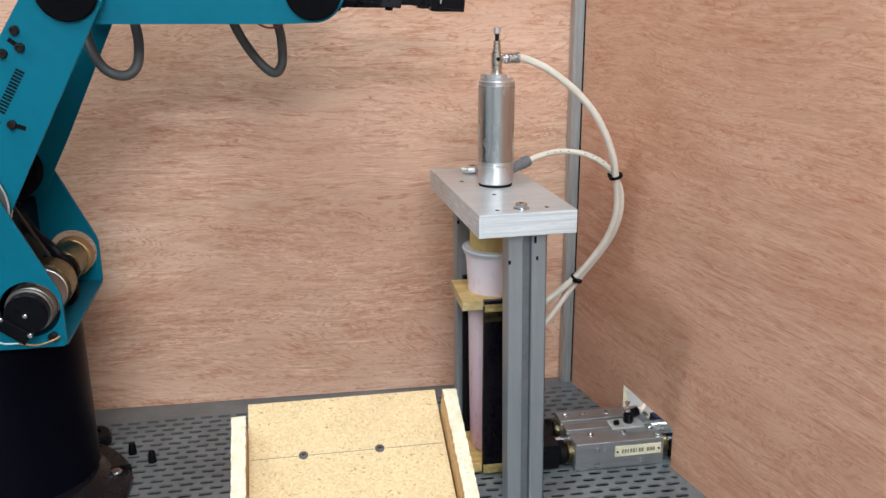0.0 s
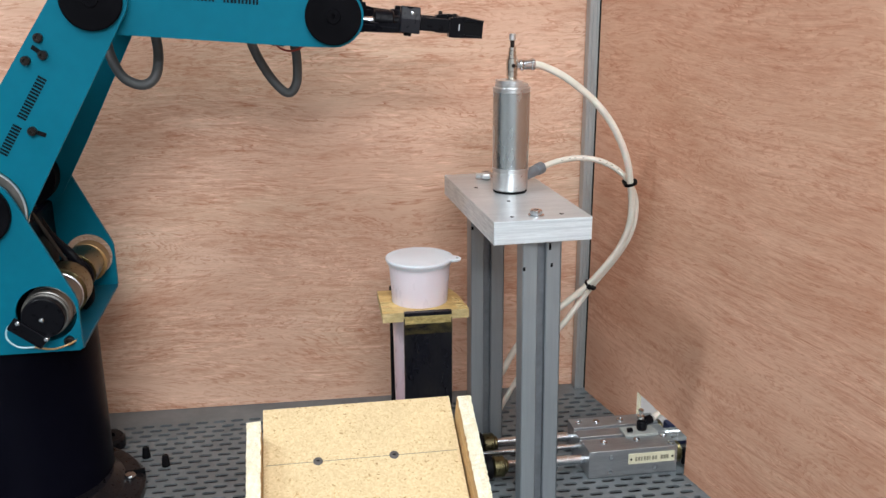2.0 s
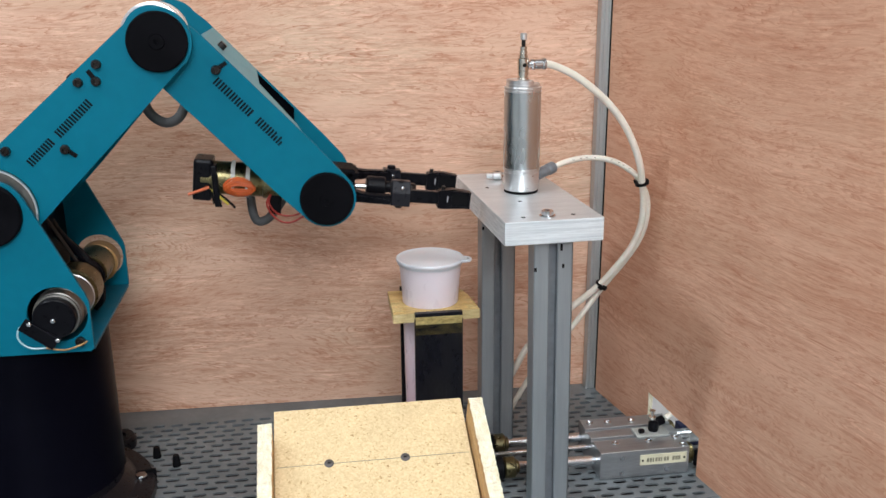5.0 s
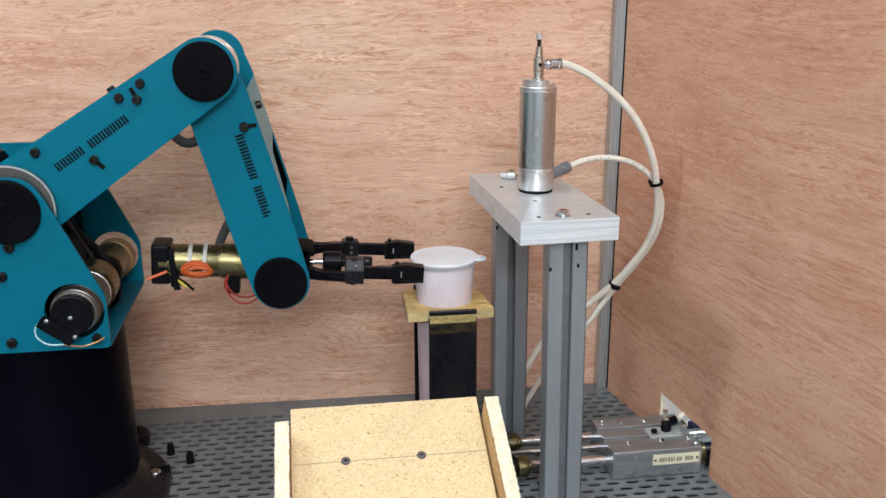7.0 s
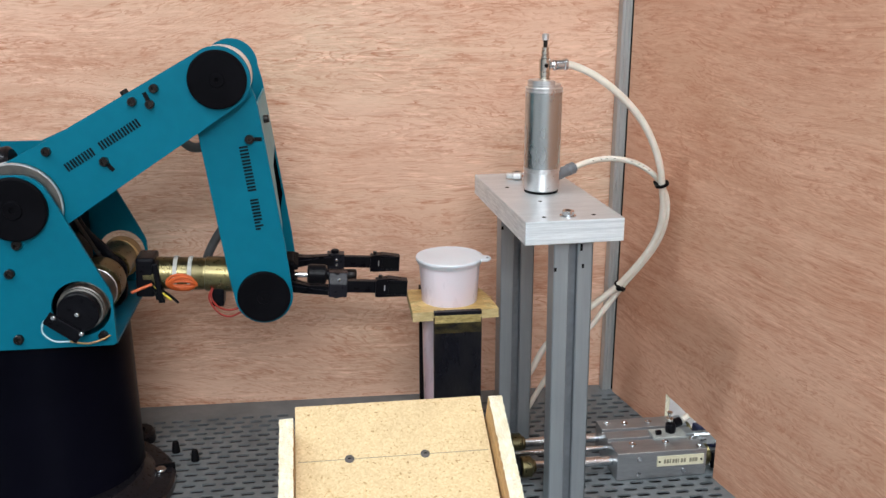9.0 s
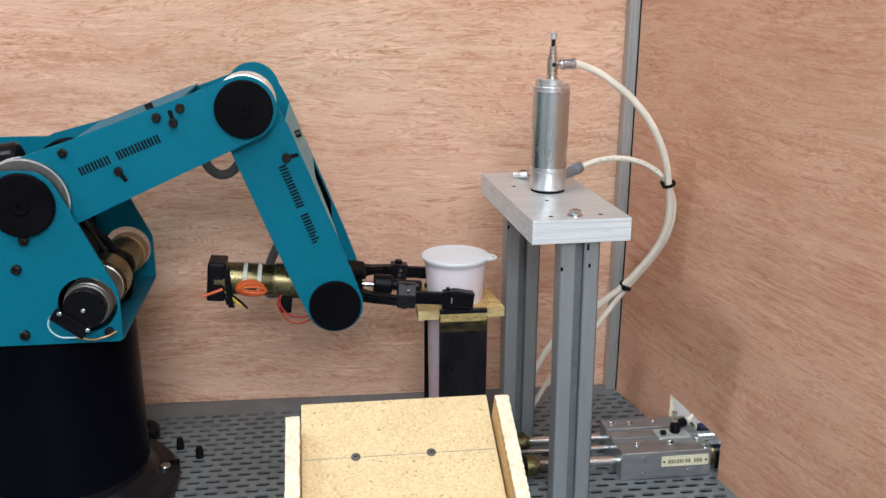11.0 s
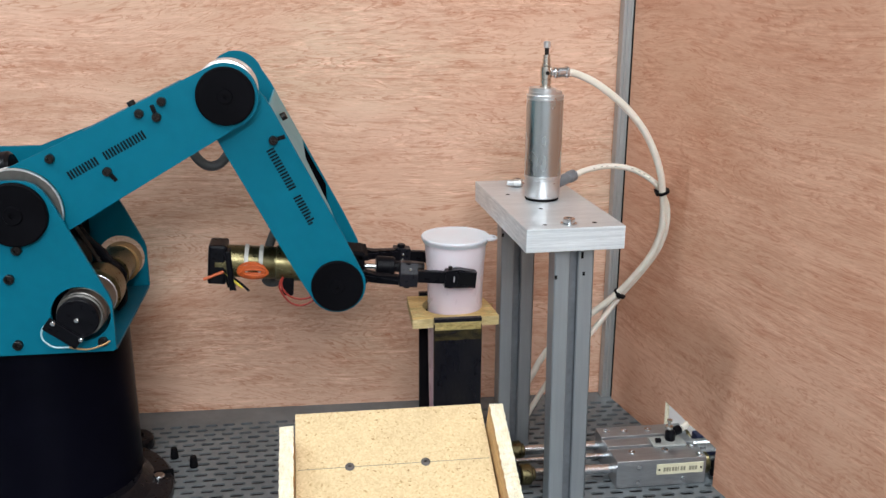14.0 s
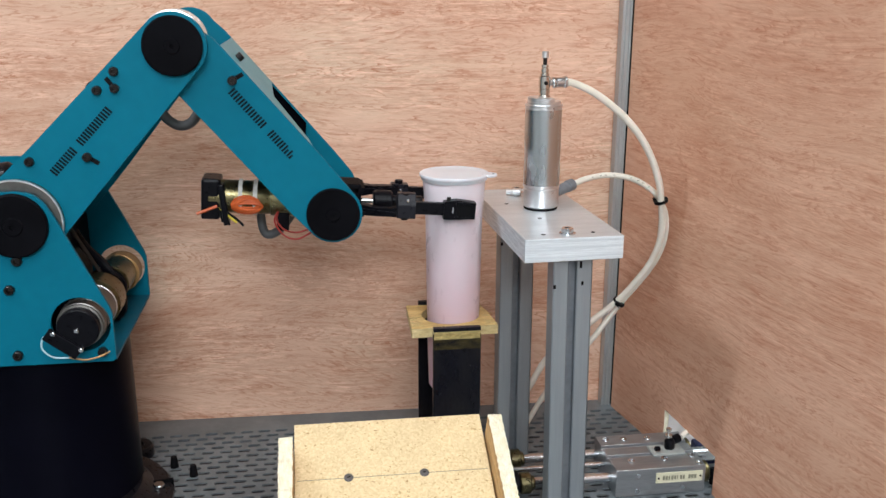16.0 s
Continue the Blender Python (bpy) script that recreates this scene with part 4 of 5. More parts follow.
    for yy in (-0.082,):
        pu = part("shoulder_pulley", lathe(B(), [(0.0385, -0.010), (0.0412, -0.010), (0.0415, -0.0085), (0.0400, -0.008), (0.0400, 0.0), (0.0415, 0.0005), (0.0415, 0.002), (0.038, 0.002)], (0, yy, SZ), "y", 64), CAP_ALU, t, "bright aluminium pulley")
        part("pulley_face", lathe(B(), [(0.0396, -0.0095), (0.0398, -0.0106), (0.036, -0.0107)], (0, yy, SZ), "y", 64), GUNMETAL, pu)
        part("belt", lathe(B(), [(0.0402, -0.0075), (0.0406, -0.0075), (0.0406, -0.0005), (0.0402, -0.0005)], (0, yy, SZ), "y", 64), GOLD, pu)
    # drive motors in the lower housing
    mx, mz = 0.048, SZ - 0.100
    mo = part("drive_motor", lathe(B(), [(0.0185, -0.1125), (0.0196, -0.1115), (0.0196, -0.1035), (0.0188, -0.1030)], (mx, 0, mz), "y", 40), BLACK, t, "drive motor with black encoder cap")
    part("motor_ring", lathe(B(), [(0.0196, -0.1035), (0.0214, -0.1030), (0.0216, -0.1010), (0.0206, -0.1004), (0.0206, -0.0994), (0.0222, -0.0988), (0.0222, -0.0880), (0.0232, -0.0876), (0.0232, -0.0860), (0.0224, -0.0855), (0.0224, -0.0445)], (mx, 0, mz), "y", 48), GUNMETAL, mo, "ringed steel motor can")
    part("can_band", lathe(B(), [(0.0224, -0.0450), (0.0231, -0.0447), (0.0233, -0.0440), (0.0231, -0.0432), (0.0229, -0.0428)], (mx, 0, mz), "y", 48), CAP_ALU, mo, "bright clamp band")
    part("gear_can", lathe(B(), [(0.0228, -0.0428), (0.0242, -0.0400), (0.0254, -0.0385), (0.0254, -0.010), (0.0235, -0.008)], (mx, 0, mz), "y", 40), GOLD, mo, "yellow gear can")
    part("belt_wheel", lathe(B(), [(0.0150, -0.008), (0.0215, -0.007), (0.0215, -0.004), (0.0195, -0.003), (0.0195, 0.012), (0.0215, 0.013), (0.0215, 0.018), (0.0150, 0.019)], (mx, 0, mz), "y", 40), BLACK_DISC, mo, "black toothed belt wheel")
    bm = B()
    box(bm, -0.026, 0.010, -0.1155, -0.1120, -0.0065, 0.0065, 0.001, m=Matrix.Translation((mx - 0.008, 0, mz - 0.018)) @ Matrix.Rotation(radians(38), 4, "Y"))
    part("encoder_board", bm, BLACK, mo)
    for x, z in ((0.0, 0.0), (-0.0215, -0.002), (0.002, -0.0195)):
        part("rivet", lathe(B(), [(0.0022, -0.112), (0.0022, -0.1168), (0.0012, -0.1175)], (mx + x, 0, mz + z), "y", 12), CHROME, mo)
    part("wire_loop", tube(B(), [(mx - 0.022, -0.114, mz - 0.001), (mx - 0.031, -0.114, mz - 0.006), (mx - 0.033, -0.114, mz - 0.017), (mx - 0.024, -0.114, mz - 0.026), (mx - 0.010, -0.113, mz - 0.0275)], 0.0009, 8), PALE_BLUE, mo, "pale blue wire")
    part("wire_loop", tube(B(), [(mx - 0.010, -0.113, mz - 0.0275), (mx + 0.006, -0.113, mz - 0.0305), (mx + 0.020, -0.113, mz - 0.027), (mx + 0.027, -0.11, mz - 0.024)], 0.0009, 8), COPPER, mo, "brown wire")
    m2 = part("drive_motor", lathe(B(), [(0.0190, 0.030), (0.0200, 0.031), (0.0200, 0.076)], (mx + 0.001, 0, mz - 0.001), "y", 40), GOLD, t, "yellow drive motor can")
    part("motor_flange", lathe(B(), [(0.0205, 0.074), (0.0222, 0.075), (0.0222, 0.0925), (0.0210, 0.0935)], (mx + 0.002, 0, mz - 0.003), "y", 40), COPPER, m2)
    # added black block, standing in for deep shade inside the housing
    part("shade_block", box(B(), -0.09, 0.020, -0.055, 0.085, SZ - 0.134, SZ - 0.030, 0.004), BASE_BLACK, t, "black block added for the dark inside of the housing")
    part("cross_bar", box(B(), 0.028, 0.040, -0.090, 0.092, SZ - 0.135, SZ - 0.129, 0.001), BLACK, t)
    for k in range(2):
        part("tension_rod", rod(B(), (0.004 + 0.011 * k, -0.030 + 0.018 * k, SZ - 0.006), (0.044 + 0.009 * k, -0.012 + 0.018 * k, SZ - 0.094), 0.0021, 10), DULL_BROWN, t, "thin tarnished tension rod")
    part("harness", tube(B(), [(0.010, 0.040, SZ - 0.030), (0.026, 0.030, SZ - 0.056), (0.048, 0.016, SZ - 0.074), (0.062, 0.012, SZ - 0.096), (0.064, 0.012, SZ - 0.122), (0.056, 0.012, SZ - 0.133)], 0.0050, 10), BLACK, t, "black wire harness")
    part("rear_motor", rod(B(), (-0.075, 0.02, SZ + 0.012), (-0.032, 0.02, SZ + 0.018), 0.021, 28), BLACK, t, "black rear motor")
    part("rear_boss", lathe(B(), [(0.032, 0.060), (0.032, 0.088)], (0.0, 0, SZ), "y", 36), BLACK_DISC, t)
    # upper arm: own origin at the shoulder axis, x along the link
    o = arc(LINK, 0, 0.0305, -80, 80, 18) + [(0.06, 0.0355), (0.0, 0.0395)] + arc(0, 0, 0.0395, 90, 270, 16) + [(0.0, -0.0395), (0.06, -0.0365)]
    ua = part("upper_arm", plate(B(), o, -0.085, -0.0815), TEAL, t, "teal upper arm")
    of = arc(LINK, 0, 0.0235, -80, 80, 18) + [(0.06, 0.0315), (0.0, 0.0395)] + arc(0, 0, 0.0395, 90, 270, 16) + [(0.0, -0.0395), (0.06, -0.0365)]
    part("far_plate", plate(B(), of, 0.0815, 0.085), TEAL, ua)
    part("web", box(B(), 0.05, 0.165, -0.0815, 0.0815, 0.0315, 0.0335, 0.0004, m=Matrix.Rotation(radians(1.6), 4, "Y")), TEAL, ua)
    ed = part("elbow_disc", lathe(B(), [(0.026, -0.085), (0.0272, -0.0858), (0.0272, -0.089), (0.026, -0.090), (0.007, -0.090), (0.0065, -0.0912), (0.0022, -0.0912), (0.0022, -0.089)], (LINK, 0, 0), "y", 56), BLACK_DISC, ua, "round black joint cover")
    for yy in (-0.0775,):
        part("elbow_pulley", lathe(B(), [(0.029, -0.0028), (0.0298, -0.0024), (0.0298, 0.0024), (0.029, 0.0028)], (LINK, yy, 0), "y", 48), CAP_ALU, ua, "bright aluminium ring")
    part("elbow_shaft", rod(B(), (LINK, -0.0815, 0), (LINK, 0.0815, 0), 0.010, 20), GUNMETAL, ua)
    bars(ua, 0.057, 0.139, -0.085, 0.0055, (1, 1, 1, 1, 1, 0, 1, 1, 1, 1, 1, 1, 1), 0.0082)
    for x, z, s in ((0.052, 0.0275, None), (0.0896, -0.0077, -80), (0.1675, 0.0235, None), (0.156, 0.0136, 82), (0.144, 0.0239, None)):
        screw_at(ua, x, -0.085, z, 0.0042, s)
    part("top_screw", rod(B(), (0.135, -0.05, 0.03), (0.135, -0.05, 0.037), 0.004, 12), SCREW, ua)
    # forearm: origin at the wrist axis, x along the link, elbow at -LINK
    o = arc(0, 0, 0.0290, -84, 84, 18) + [(-0.03, 0.0300), (-LINK, 0.0300)] + arc(-LINK, 0, 0.0300, 90, 270, 16) + [(-LINK, -0.0300), (-0.03, -0.0300)]
    on = arc(0, 0, 0.0290, -84, 84, 18) + [(-0.03, 0.0300), (-LINK + 0.022, 0.0300)] + arc(-LINK, 0, 0.0262, 80, 280, 16) + [(-LINK + 0.022, -0.0300), (-0.03, -0.0300)]
    fa = part("forearm", plate(B(), on, -0.0715, -0.068), TEAL, t, "teal forearm")
    of = arc(0, 0, 0.0290, -84, 84, 18) + [(-0.03, 0.0300), (-LINK + 0.02, 0.0300)] + arc(-LINK, 0, 0.0285, 80, 280, 16) + [(-LINK + 0.02, -0.0300), (-0.03, -0.0300)]
    part("far_plate", plate(B(), of, 0.068, 0.0715), TEAL, fa)
    # web plate with a long dark cutout beside the far plate
    bm = B()
    wx = -LINK
    top = [(wx + 0.030, -0.0678), (wx + 0.158, -0.0678), (wx + 0.152, -0.0480), (wx + 0.100, -0.0180), (wx + 0.092, 0.0678), (wx + 0.030, 0.0678)]
    a, b = ([bm.verts.new((x, y, zz)) for x, y in top] for zz in (0.0283, 0.0303))
    bm.faces.new(list(reversed(a)))
    bm.faces.new(b)
    for k in range(6):
        bm.faces.new((a[k], a[(k + 1) % 6], b[(k + 1) % 6], b[k]))
    part("web", bm, WEB_SHEEN, fa, "teal web plate with its sheen painted in paler")
    # shade seen through the web's cutout, put in as a matte black strip
    part("cutout_shade", box(B(), wx + 0.0905, wx + 0.150, -0.046, 0.0670, 0.0235, 0.0281, 0.0004), MATTE_BLACK, fa, "black strip standing in for shade in the cutout")
    part("edge_fold", box(B(), wx + 0.030, -0.040, -0.0712, -0.0680, 0.0296, 0.0306, 0.0004), TEAL, fa)
    part("far_cover", rod(B(), (-LINK, 0.0715, 0), (-LINK, 0.078, 0), 0.020, 40), BLACK_DISC, fa)
    part("elbow_hub", rod(B(), (-LINK, -0.066, 0), (-LINK, 0.066, 0), 0.016, 32), GUNMETAL, fa, "steel elbow shaft")
    part("hub_ring", lathe(B(), [(0.0270, -0.0675), (0.0290, -0.067), (0.0290, -0.052), (0.0278, -0.051), (0.0278, -0.046), (0.0290, -0.045), (0.0290, -0.034), (0.016, -0.033)], (-LINK, 0, 0), "y", 48), CAP_ALU, fa, "bright aluminium ring")
    part("wrist_disc", lathe(B(), [(0.0252, -0.0715), (0.0265, -0.0722), (0.0265, -0.0755), (0.0255, -0.0765), (0.007, -0.0765), (0.0065, -0.0775), (0.002, -0.0775), (0.002, -0.0755)], (0, 0, 0), "y", 56), BLACK_DISC, fa, "round black joint cover")
    part("far_wrist_disc", rod(B(), (0, 0.0715, 0), (0, 0.0765, 0), 0.0262, 40), BLACK_DISC, fa)
    part("wrist_shaft", rod(B(), (0, -0.066, 0), (0, 0.066, 0), 0.012, 20), BLACK, fa)
    bars(fa, -LINK + 0.067, -LINK + 0.153, -0.0715, 0.0095, (1, 1, 1, 1, 1, 1, 1, 0, 1, 1, 1, 0.7, 0.6), 0.0082)
    screw_at(fa, -LINK + 0.061, -0.0715, 0.0168, 0.0044, 80)
    part("top_screw", rod(B(), (-LINK + 0.05, -0.03, 0.029), (-LINK + 0.05, -0.03, 0.036), 0.004, 12), SCREW, fa)
    # wrist: origin at the wrist axis, x towards the fingertips
    wr = part("wrist", box(B(), -0.030, 0.030, -0.020, 0.020, -0.018, 0.018, 0.003), BLACK_DISC, t, "black wrist block")
    g = part("wrist_motor", lathe(B(), [(0.0165, -0.126), (0.0172, -0.125), (0.0172, -0.066), (0.0170, -0.0655), (0.0170, -0.063), (0.0186, -0.0625), (0.0186, -0.035), (0.016, -0.034)], (0, 0, -0.004), "x", 40), GOLD, wr, "yellow wrist motor")
    part("encoder_box", box(B(), -0.1325, -0.1135, -0.017, 0.017, -0.026, 0.0165, 0.003), BLACK, wr, "black encoder box")
    part("encoder_tail", box(B(), -0.1125, -0.1065, -0.021, -0.006, -0.031, 0.012, 0.0015, m=Matrix.Translation((-0.110, 0, -0.01)) @ Matrix.Rotation(radians(-9), 4, "Y") @ Matrix.Translation((0.110, 0, 0.01))), BLACK, wr)
    for x in (-0.0935, -0.0785):
        part("nylon_tie", lathe(B(), [(0.0174, x - 0.0021), (0.0186, x - 0.0020), (0.0186, x + 0.0020), (0.0174, x + 0.0021)], (0, 0, -0.004), "x", 36), TIE_WHITE, wr, "white nylon tie")
    for k in range(7):
        rx, rz, cx, cz, ph = 0.0145 - 0.0013 * (k % 4), 0.0098 - 0.0012 * k, -0.0870 + 0.0015 * (k % 3), -0.0055 - 0.0008 * (k % 2), 0.5 * k
        pts = []
        for i in range(10):
            a = ph + i * 2 * math.pi / 9
            zz = cz + rz * math.sin(a)
            pts.append((cx + rx * math.cos(a), -math.sqrt(max(0.0, 0.0182 ** 2 - zz * zz)) - 0.0006 * (k % 3), zz - 0.004))
        part("orange_wire", tube(B(), pts, 0.0013, 8), ORANGE, wr, "orange wire coil")
    part("orange_wire", tube(B(), [(-0.116, -0.018, -0.011), (-0.126, -0.020, -0.015), (-0.136, -0.022, -0.019)], 0.0016, 8), ORANGE, wr, "orange wire")
    for k in range(4):
        part("cut_wire", tube(B(), [(-0.116, -0.017, -0.012), (-0.112 + 0.004 * k, -0.019, -0.021), (-0.110 + 0.007 * k, -0.021, -0.027 - 0.003 * (k % 2))], 0.0013, 8), YELLOW if k == 2 else RUBBER, wr)
    part("connector", box(B(), -0.056, -0.043, -0.014, 0.010, -0.036, -0.014, 0.0015), BLACK, wr, "black cable connector")
    for k in range(2):
        part("red_wire", tube(B(), [(-0.053, -0.012, -0.012), (-0.056 - 0.002 * k, -0.020, -0.022 - 0.002 * k), (-0.048, -0.030, -0.030 - 0.006 * k), (-0.034, -0.040, -0.030 - 0.007 * k), (-0.018, -0.046, -0.022 - 0.004 * k)], 0.0010, 8), RED, wr, "thin red wire")
    # gripper frame
    part("gripper_core", rod(B(), (0.028, 0, -0.003), (0.046, 0, -0.003), 0.0030, 20), CHROME, wr, "bright steel spindle")
    col = part("core_collar", rod(B(), (0.0435, 0, -0.002), (0.0640, 0, -0.002), 0.0108, 28), BLACK, wr, "black gripper drive")
    for xx in (0.0500, 0.0575):
        part("groove", rod(B(), (xx, 0, -0.002), (xx + 0.0008, 0, -0.002), 0.0110, 28), RUBBER, col)
    part("wrist_bracket", box(B(), 0.022, 0.0335, -0.027, 0.020, -0.0145, -0.0085, 0.001), BLACK, wr)
    part("wrist_bracket", box(B(), 0.022, 0.0335, -0.020, 0.027, 0.0085, 0.0145, 0.001), BLACK_DISC, wr)
    part("spindle", rod(B(), (0.062, 0, -0.002), (0.090, 0, -0.002), 0.0060, 20), BLACK, wr)
    part("spindle_nut", rod(B(), (0.086, 0, -0.002), (0.0965, 0, -0.002), 0.0066, 6), SCREW, wr, "dark steel spindle nut")
    fingers = []
    for s, nm in ((-1, "near"), (1, "far")):
        # each finger: a pair of links, a knuckle block, the long bar and the angled pad
        k0, k1 = (-0.009, 0.006) if s < 0 else (-0.006, 0.008)
        sect = [(k0, -0.0100), (k1, -0.0100), (k1, 0.0150), (k0 + 0.006, 0.0150), (k0, 0.0040)] if s < 0 else [(k0, -0.0085), (k1, -0.0085), (k1, 0.0095), (k0, 0.0095)]
        bm = B()
        lf = [bm.verts.new((0.0655, y, z)) for y, z in sect]
        rt = [bm.verts.new((0.0845, y, z)) for y, z in sect]
        for k in range(len(sect)):
            n = (k + 1) % len(sect)
            bm.faces.new((lf[k], lf[n], rt[n], rt[k]))
        bm.faces.new(lf)
        bm.faces.new(list(reversed(rt)))
        bmesh.ops.recalc_face_normals(bm, faces=bm.faces)
        bmesh.ops.bevel(bm, geom=list(bm.edges), offset=0.0007, segments=1, affect="EDGES")
        fg = part("finger", bm, BLACK_SHEEN, t, "black gripper finger")
        # two links side by side, wide at the wrist and narrow at the knuckle
        for dy, d in ((0.0, 0.0026), (-s * 0.0085, 0.0020)):
            a, b = Vector((0.018, -s * 0.022 + dy, 0)), Vector((0.074, dy * 0.4, 0))
            L = (b - a).length
            m = Matrix.Translation(a) @ Matrix.Rotation(math.atan2(b.y - a.y, b.x - a.x), 4, "Z")
            side = [(0, -0.0140), (L * 0.45, -0.0130), (L, -0.0105), (L, -0.0005), (L * 0.5, -0.0040), (0, -0.0010)] if s < 0 else [(0, -0.0020), (L * 0.5, 0.0005), (L, -0.0040), (L, 0.0080), (L * 0.45, 0.0095), (0, 0.0140)]
            bm = plate(B(), side, -d, d)
            bmesh.ops.transform(bm, matrix=m, verts=bm.verts)
            lk = part("link", bm, BLACK, fg)
            part("link_rib", box(B(), L * 0.06, L * 0.9, -d - 0.0006, d + 0.0006, s * 0.0065 - 0.0005, s * 0.0065 + 0.0005, m=m), BLACK_SHEEN, lk)
        part("finger_bar", box(B(), 0.080, 0.128, -0.0035, 0.0035, -0.0065, 0.0065, 0.0008), BLACK, fg)
        bm = plate(B(), [(0.114, -0.010), (0.119, -0.0105), (0.147, -0.0085), (0.147, 0.0085), (0.128, 0.0105), (0.114, 0.008)], -0.0055, 0.0055)
        pad = part("pad", bm, BLACK, fg)
        part("pad_recess", box(B(), 0.1275, 0.1452, -0.0059, -0.0053, -0.0062, 0.0060), RUBBER, pad)
        part("pad_lip", box(B(), 0.1255, 0.1470, -0.0075, -0.0052, 0.0064, 0.0088, 0.0006), BLACK, pad)
        part("pad_lip", box(B(), 0.1255, 0.1470, -0.0068, -0.0052, -0.0088, -0.0066, 0.0006), BLACK, pad)
        part("pad_screw", rod(B(), (0.119, 0, 0.008), (0.119, 0, 0.0125), 0.0022, 12), SCREW, fg)
        part("pivot_screw", rod(B(), (0.074, 0, 0.0130 if s < 0 else 0.009), (0.074, 0, 0.0150 if s < 0 else 0.0135), 0.0045, 14), BLACK, fg)
        part("pivot_nut", rod(B(), (0.074, 0, -0.0130), (0.074, 0, -0.0090), 0.0040, 14), BLACK, fg)
        part("pad_gap", box(B(), 0.1228, 0.1238, -0.0058, -0.0050, -0.003, 0.003), CAP_ALU, fg)
        for zz in (-0.0028, 0.0028):
            part("knuckle_screw", lathe(B(), [(0.0016, 0), (0.0016, -0.001), (0.0008, -0.0012)], (0.0760, -0.0074 if s < 0 else -0.006, zz + (0.0062 if s < 0 else 0)), "y", 10), CHROME, fg)
        fingers.append(fg)
    # hanging conduit under the elbow, carried along with the joint
    cd = part("elbow_conduit", tube(B(), [(-0.030, 0.02, 0.034), (-0.0300, 0.0, 0.006), (-0.024, -0.01, -0.017), (-0.009, -0.012, -0.029), (0.005, -0.01, -0.025), (0.0135, 0.0, -0.008), (0.0170, 0.01, 0.014), (0.0170, 0.02, 0.040)], 0.0050, 14), CONDUIT, t, "grey flexible conduit loop")
    # conduit loop between forearm and wrist, swinging as the wrist turns
    wc = part("wrist_conduit", tube(B(), [(-0.006, 0.028, 0.028), (-0.004, 0.028, 0.0), (0.006, 0.030, -0.026), (0.024, 0.030, -0.052), (0.040, 0.028, -0.064), (0.0485, 0.027, -0.053), (0.048, 0.026, -0.028), (0.044, 0.026, -0.010), (0.040, 0.026, 0.010)], 0.0049, 14), CONDUIT, t, "grey flexible conduit loop")
    return t, ua, fa, wr, fingers, cd, wc


def build_glare_sheet():
    # white sheet added outside so the view through the cutout reads bright
    t = part("glare_sheet", box(B(), 0.013, 0.26, -0.27, 0.02, 0.0, 0.0012), GLARE_WHITE)
    t.matrix_world = Matrix.Translation((rwx(1.112), 1.112, 0)) @ Matrix.Rotation(radians(10.0), 4, "Z")
    tagged(t, "white sheet standing in for the bright outside beyond the cutout", "paper")


def build_pegs():
    for x, y, lean in ((-0.1784, 1.0204, 4), (-0.1527, 0.9963, -3)):
        t = part("rubber_peg", lathe(B(), [(0.0050, 0.0), (0.0050, 0.002), (0.0038, 0.0125), (0.0032, 0.014)], seg=16), RUBBER)
        t.location = (x, y, 0)
        tagged(t, "small black rubber peg standing on the table", "peg", group="rubber pegs")


# ---- movement ----
# seconds, upper arm's rise, wrist axis x and z, gripper's pitch
ARM = [
    (0, 59.4, 0.0555, 0.536, -5),
    (0.5, 59.2, 0.0555, 0.536, -4.6),
    (1, 59.3, 0.055, 0.535, -4.2),
    (1.5, 59.1, 0.056, 0.53, -5),
    (2, 58.0, 0.058, 0.519, -6),
    (2.5, 56.71, 0.062, 0.501, -7.2),
    (3, 54.46, 0.063, 0.476, -7.5),
    (3.5, 52.36, 0.064, 0.446, -7.5),
    (4, 49.39, 0.06, 0.412, -7.7),
    (6.5, 35.39, -0.016, 0.271, -4),
    (7, 33.66, -0.03, 0.259, -4),
    (7.5, 32.23, -0.042, 0.252, -4.3),
    (8, 31.43, -0.048, 0.247, -4),
    (8.5, 31.3, -0.052, 0.246, -4.2),
    (9, 31.07, -0.053, 0.244, -3.8),
    (11.3, 21.8, 0.015, 0.228, -5.5),
    (11.5, 21.78, 0.015, 0.228, -5.5),
    (12, 21.54, 0.015, 0.227, -5.5),
    (12.5, 21.5, 0.015, 0.227, -5.5),
    (13, 22.26, 0.015, 0.231, -5.5),
    (13.5, 24.34, 0.018, 0.241, -5.5),
    (14, 28.17, 0.021, 0.259, -5),
    (14.5, 33.16, 0.023, 0.282, -5),
    (15, 38.14, 0.023, 0.306, -4.5),
    (15.5, 42.94, 0.022, 0.329, -4.5),
    (16, 46.62, 0.02, 0.344, -4)
]
SLIDE = [(0.0, 0.102), (0.1, 0.100), (0.2, 0.068), (0.3, 0.030), (0.4, 0.003), (0.5, 0.0), (16.0, 0.0)]
GRIP = [(0.0, 0.0435), (12.4, 0.0435), (12.65, 0.041), (12.95, 0.0375), (16.0, 0.0375)]
SLIP = [(12.0, 0.0), (12.6, 0.0), (13.0, 0.0025), (16.0, -0.005)]     # the cup settles a little in the fingers
GY = -0.0125
# how far the wrist conduit sags as the forearm drops: degrees, metres along and up
HANG = [(-10.0, 0.0, 0.0), (0.0, 0.0, 0.0), (24.0, -0.004, -0.006), (46.0, 0.005, -0.016), (63.0, 0.002, -0.014), (85.0, 0.006, -0.012), (120.0, 0.006, -0.012)]


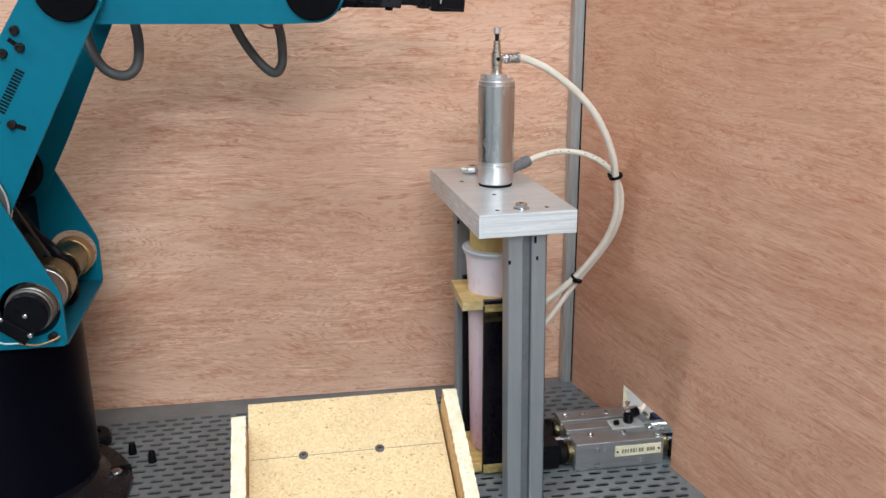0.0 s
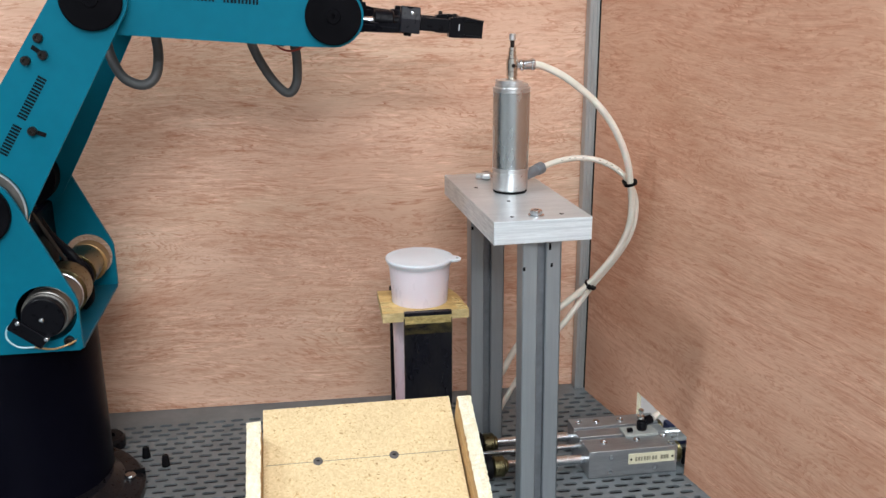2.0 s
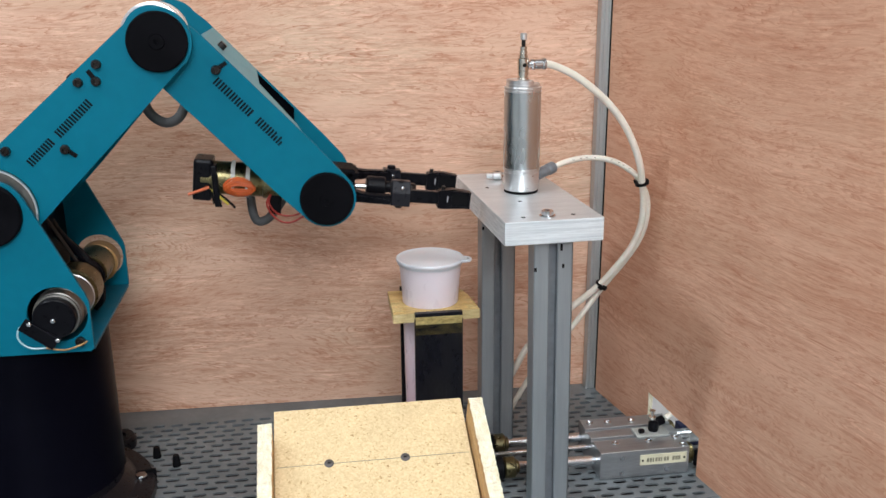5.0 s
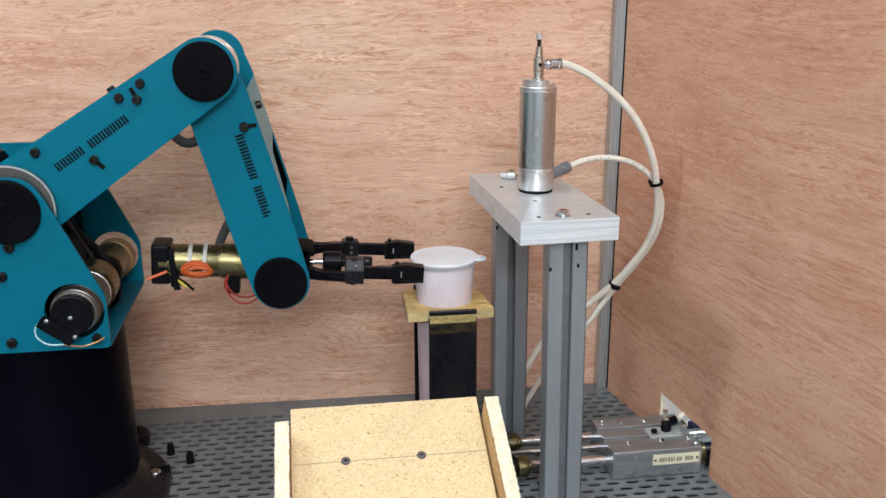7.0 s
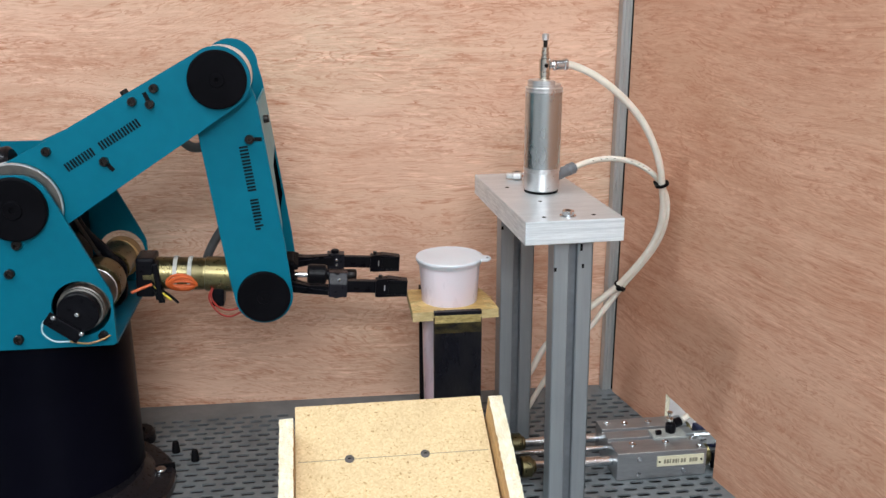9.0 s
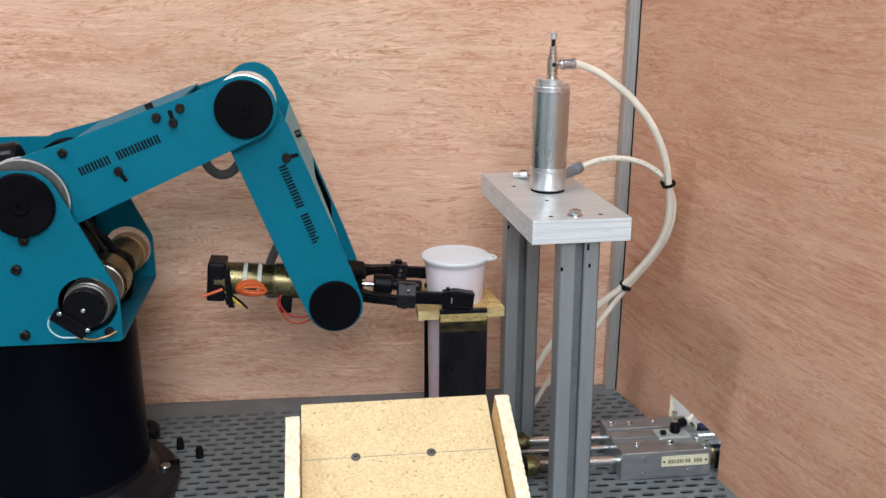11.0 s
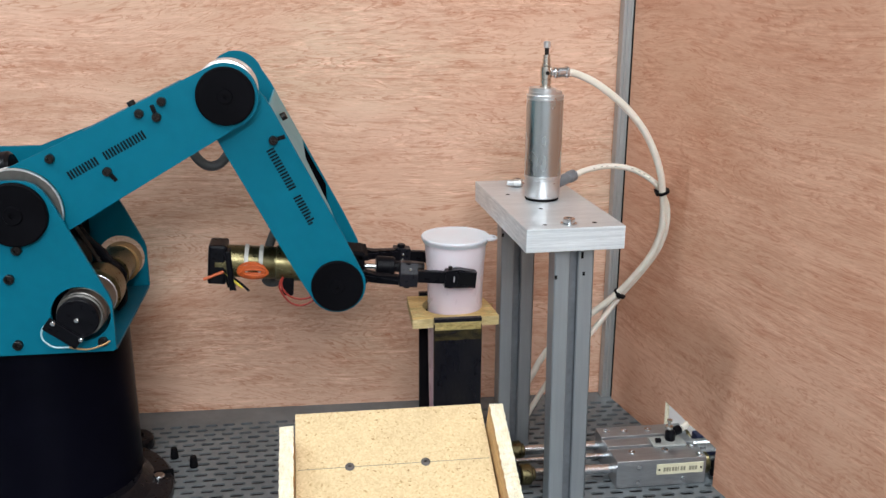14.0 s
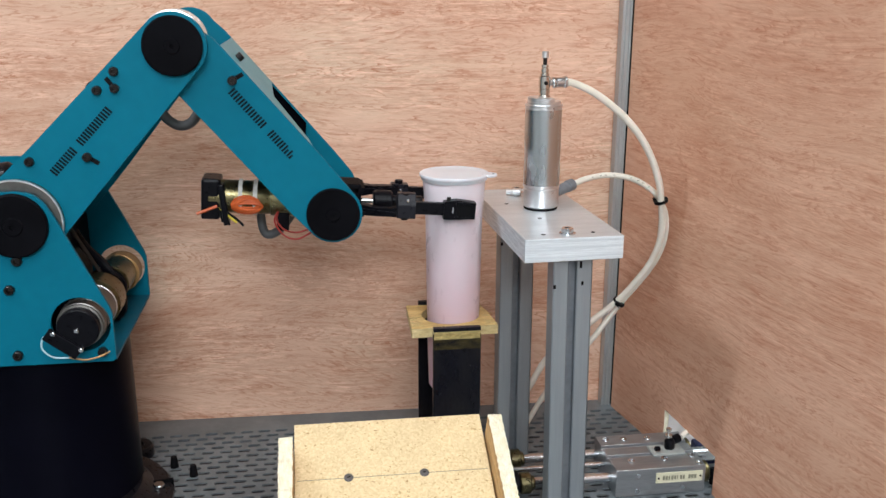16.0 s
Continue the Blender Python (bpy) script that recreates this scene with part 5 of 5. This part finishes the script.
def lerp(rows, t):
    for a, b in zip(rows, rows[1:]):
        if t <= b[0]:
            k = (t - a[0]) / (b[0] - a[0])
            return [u + (v - u) * k for u, v in zip(a, b)][1:]
    return list(rows[-1][1:])


def motions():
    up, fo, wri, near, far, con, wcon = [], [], [], [], [], [], []
    times = sorted({r[0] for r in ARM} | {12.4, 12.65, 12.95})
    for t in times:
        a, wx, wz, p = lerp(ARM, t)
        ex, ez = LINK * math.cos(radians(a)), SZ + LINK * math.sin(radians(a))
        x, z = wx - RX, wz
        f = math.degrees(math.atan2(z - ez, x - ex))
        g = lerp(GRIP, t)[0]
        gz = 0.0235 * (0.555 - wz)
        up.append((t, pose(0, 0, SZ, 0, -a, 0)))
        fo.append((t, pose(x, 0, z, 0, -f, 0)))
        wri.append((t, pose(x, GY, z + gz, 0, -p, 0)))
        near.append((t, pose(x, GY - g, z + gz, 0, -p, 0)))
        far.append((t, pose(x, GY + g, z + gz, 0, -p, 0)))
        cf, sf = math.cos(radians(f)), math.sin(radians(f))
        hx, hz = lerp(HANG, -f)
        wcon.append((t, pose(x - 0.078 * cf + 0.02 * sf + hx, 0, z - 0.078 * sf - 0.02 * cf + hz, 0, -(f + 0.20 * (p - f)), 0)))
        b = radians((a + f) / 2 - 90)
        d = 0.060 - 0.006 * min(1.0, max(0.0, (a - f - 59) / 33))
        con.append((t, pose(ex + d * math.cos(b), 0.0, ez + d * math.sin(b), 0, -((a + f) / 2) * 0.6, 0)))
    for ob, rows in ((upper_arm, up), (forearm, fo), (wrist, wri), (fingers[0], near), (fingers[1], far), (elbow_conduit, con), (wrist_conduit, wcon)):
        walk(ob, rows)
    walk(holder, [(t, pose(0.1455 + s, 0.94, 0)) for t, s in SLIDE])
    w0 = lerp(ARM, 12.6)
    cup_rows = [(t, pose(0.1455 + s, 0.94, 0.0138)) for t, s in SLIDE[:-1]] + [(12.4, pose(0.1455, 0.94, 0.0138)), (12.6, pose(0.1455, 0.94, 0.0138))]
    for t in times:
        if t > 12.6:
            _, wx, wz, _ = lerp(ARM, t)
            slip = lerp(SLIP, t)[0]
            cup_rows.append((t, pose(0.1455 + wx - w0[1], 0.94, 0.0138 + wz - w0[2] + slip)))
    walk(cup, cup_rows)
    walk(ram, [(0.0, pose(ram_at[0], ram_at[1], 0.2585)), (0.1, pose(ram_at[0], ram_at[1], 0.266)), (0.2, pose(ram_at[0], ram_at[1], 0.280)), (16.0, pose(ram_at[0], ram_at[1], 0.280))])


# ---- build ----
ceiling_light(0.05, 0.05, 6)
ceiling_light(0.05, -0.95, 14)
ceiling_light(-0.1, -1.95, 71)
# added lamp, brightening the back wall and the outside of the side panel
ceiling_light(1.55, 0.6, 11)
ceiling_light(-1.15, 0.5, 16, 0.6, 0.14)
build_room()
build_table()
build_cell()
press, ram, ram_at = build_press()
build_slide()
holder = build_carriage()
cup = build_cup()
build_chute()
robot, upper_arm, forearm, wrist, fingers, elbow_conduit, wrist_conduit = build_robot()
build_pegs()
build_glare_sheet()
motions()
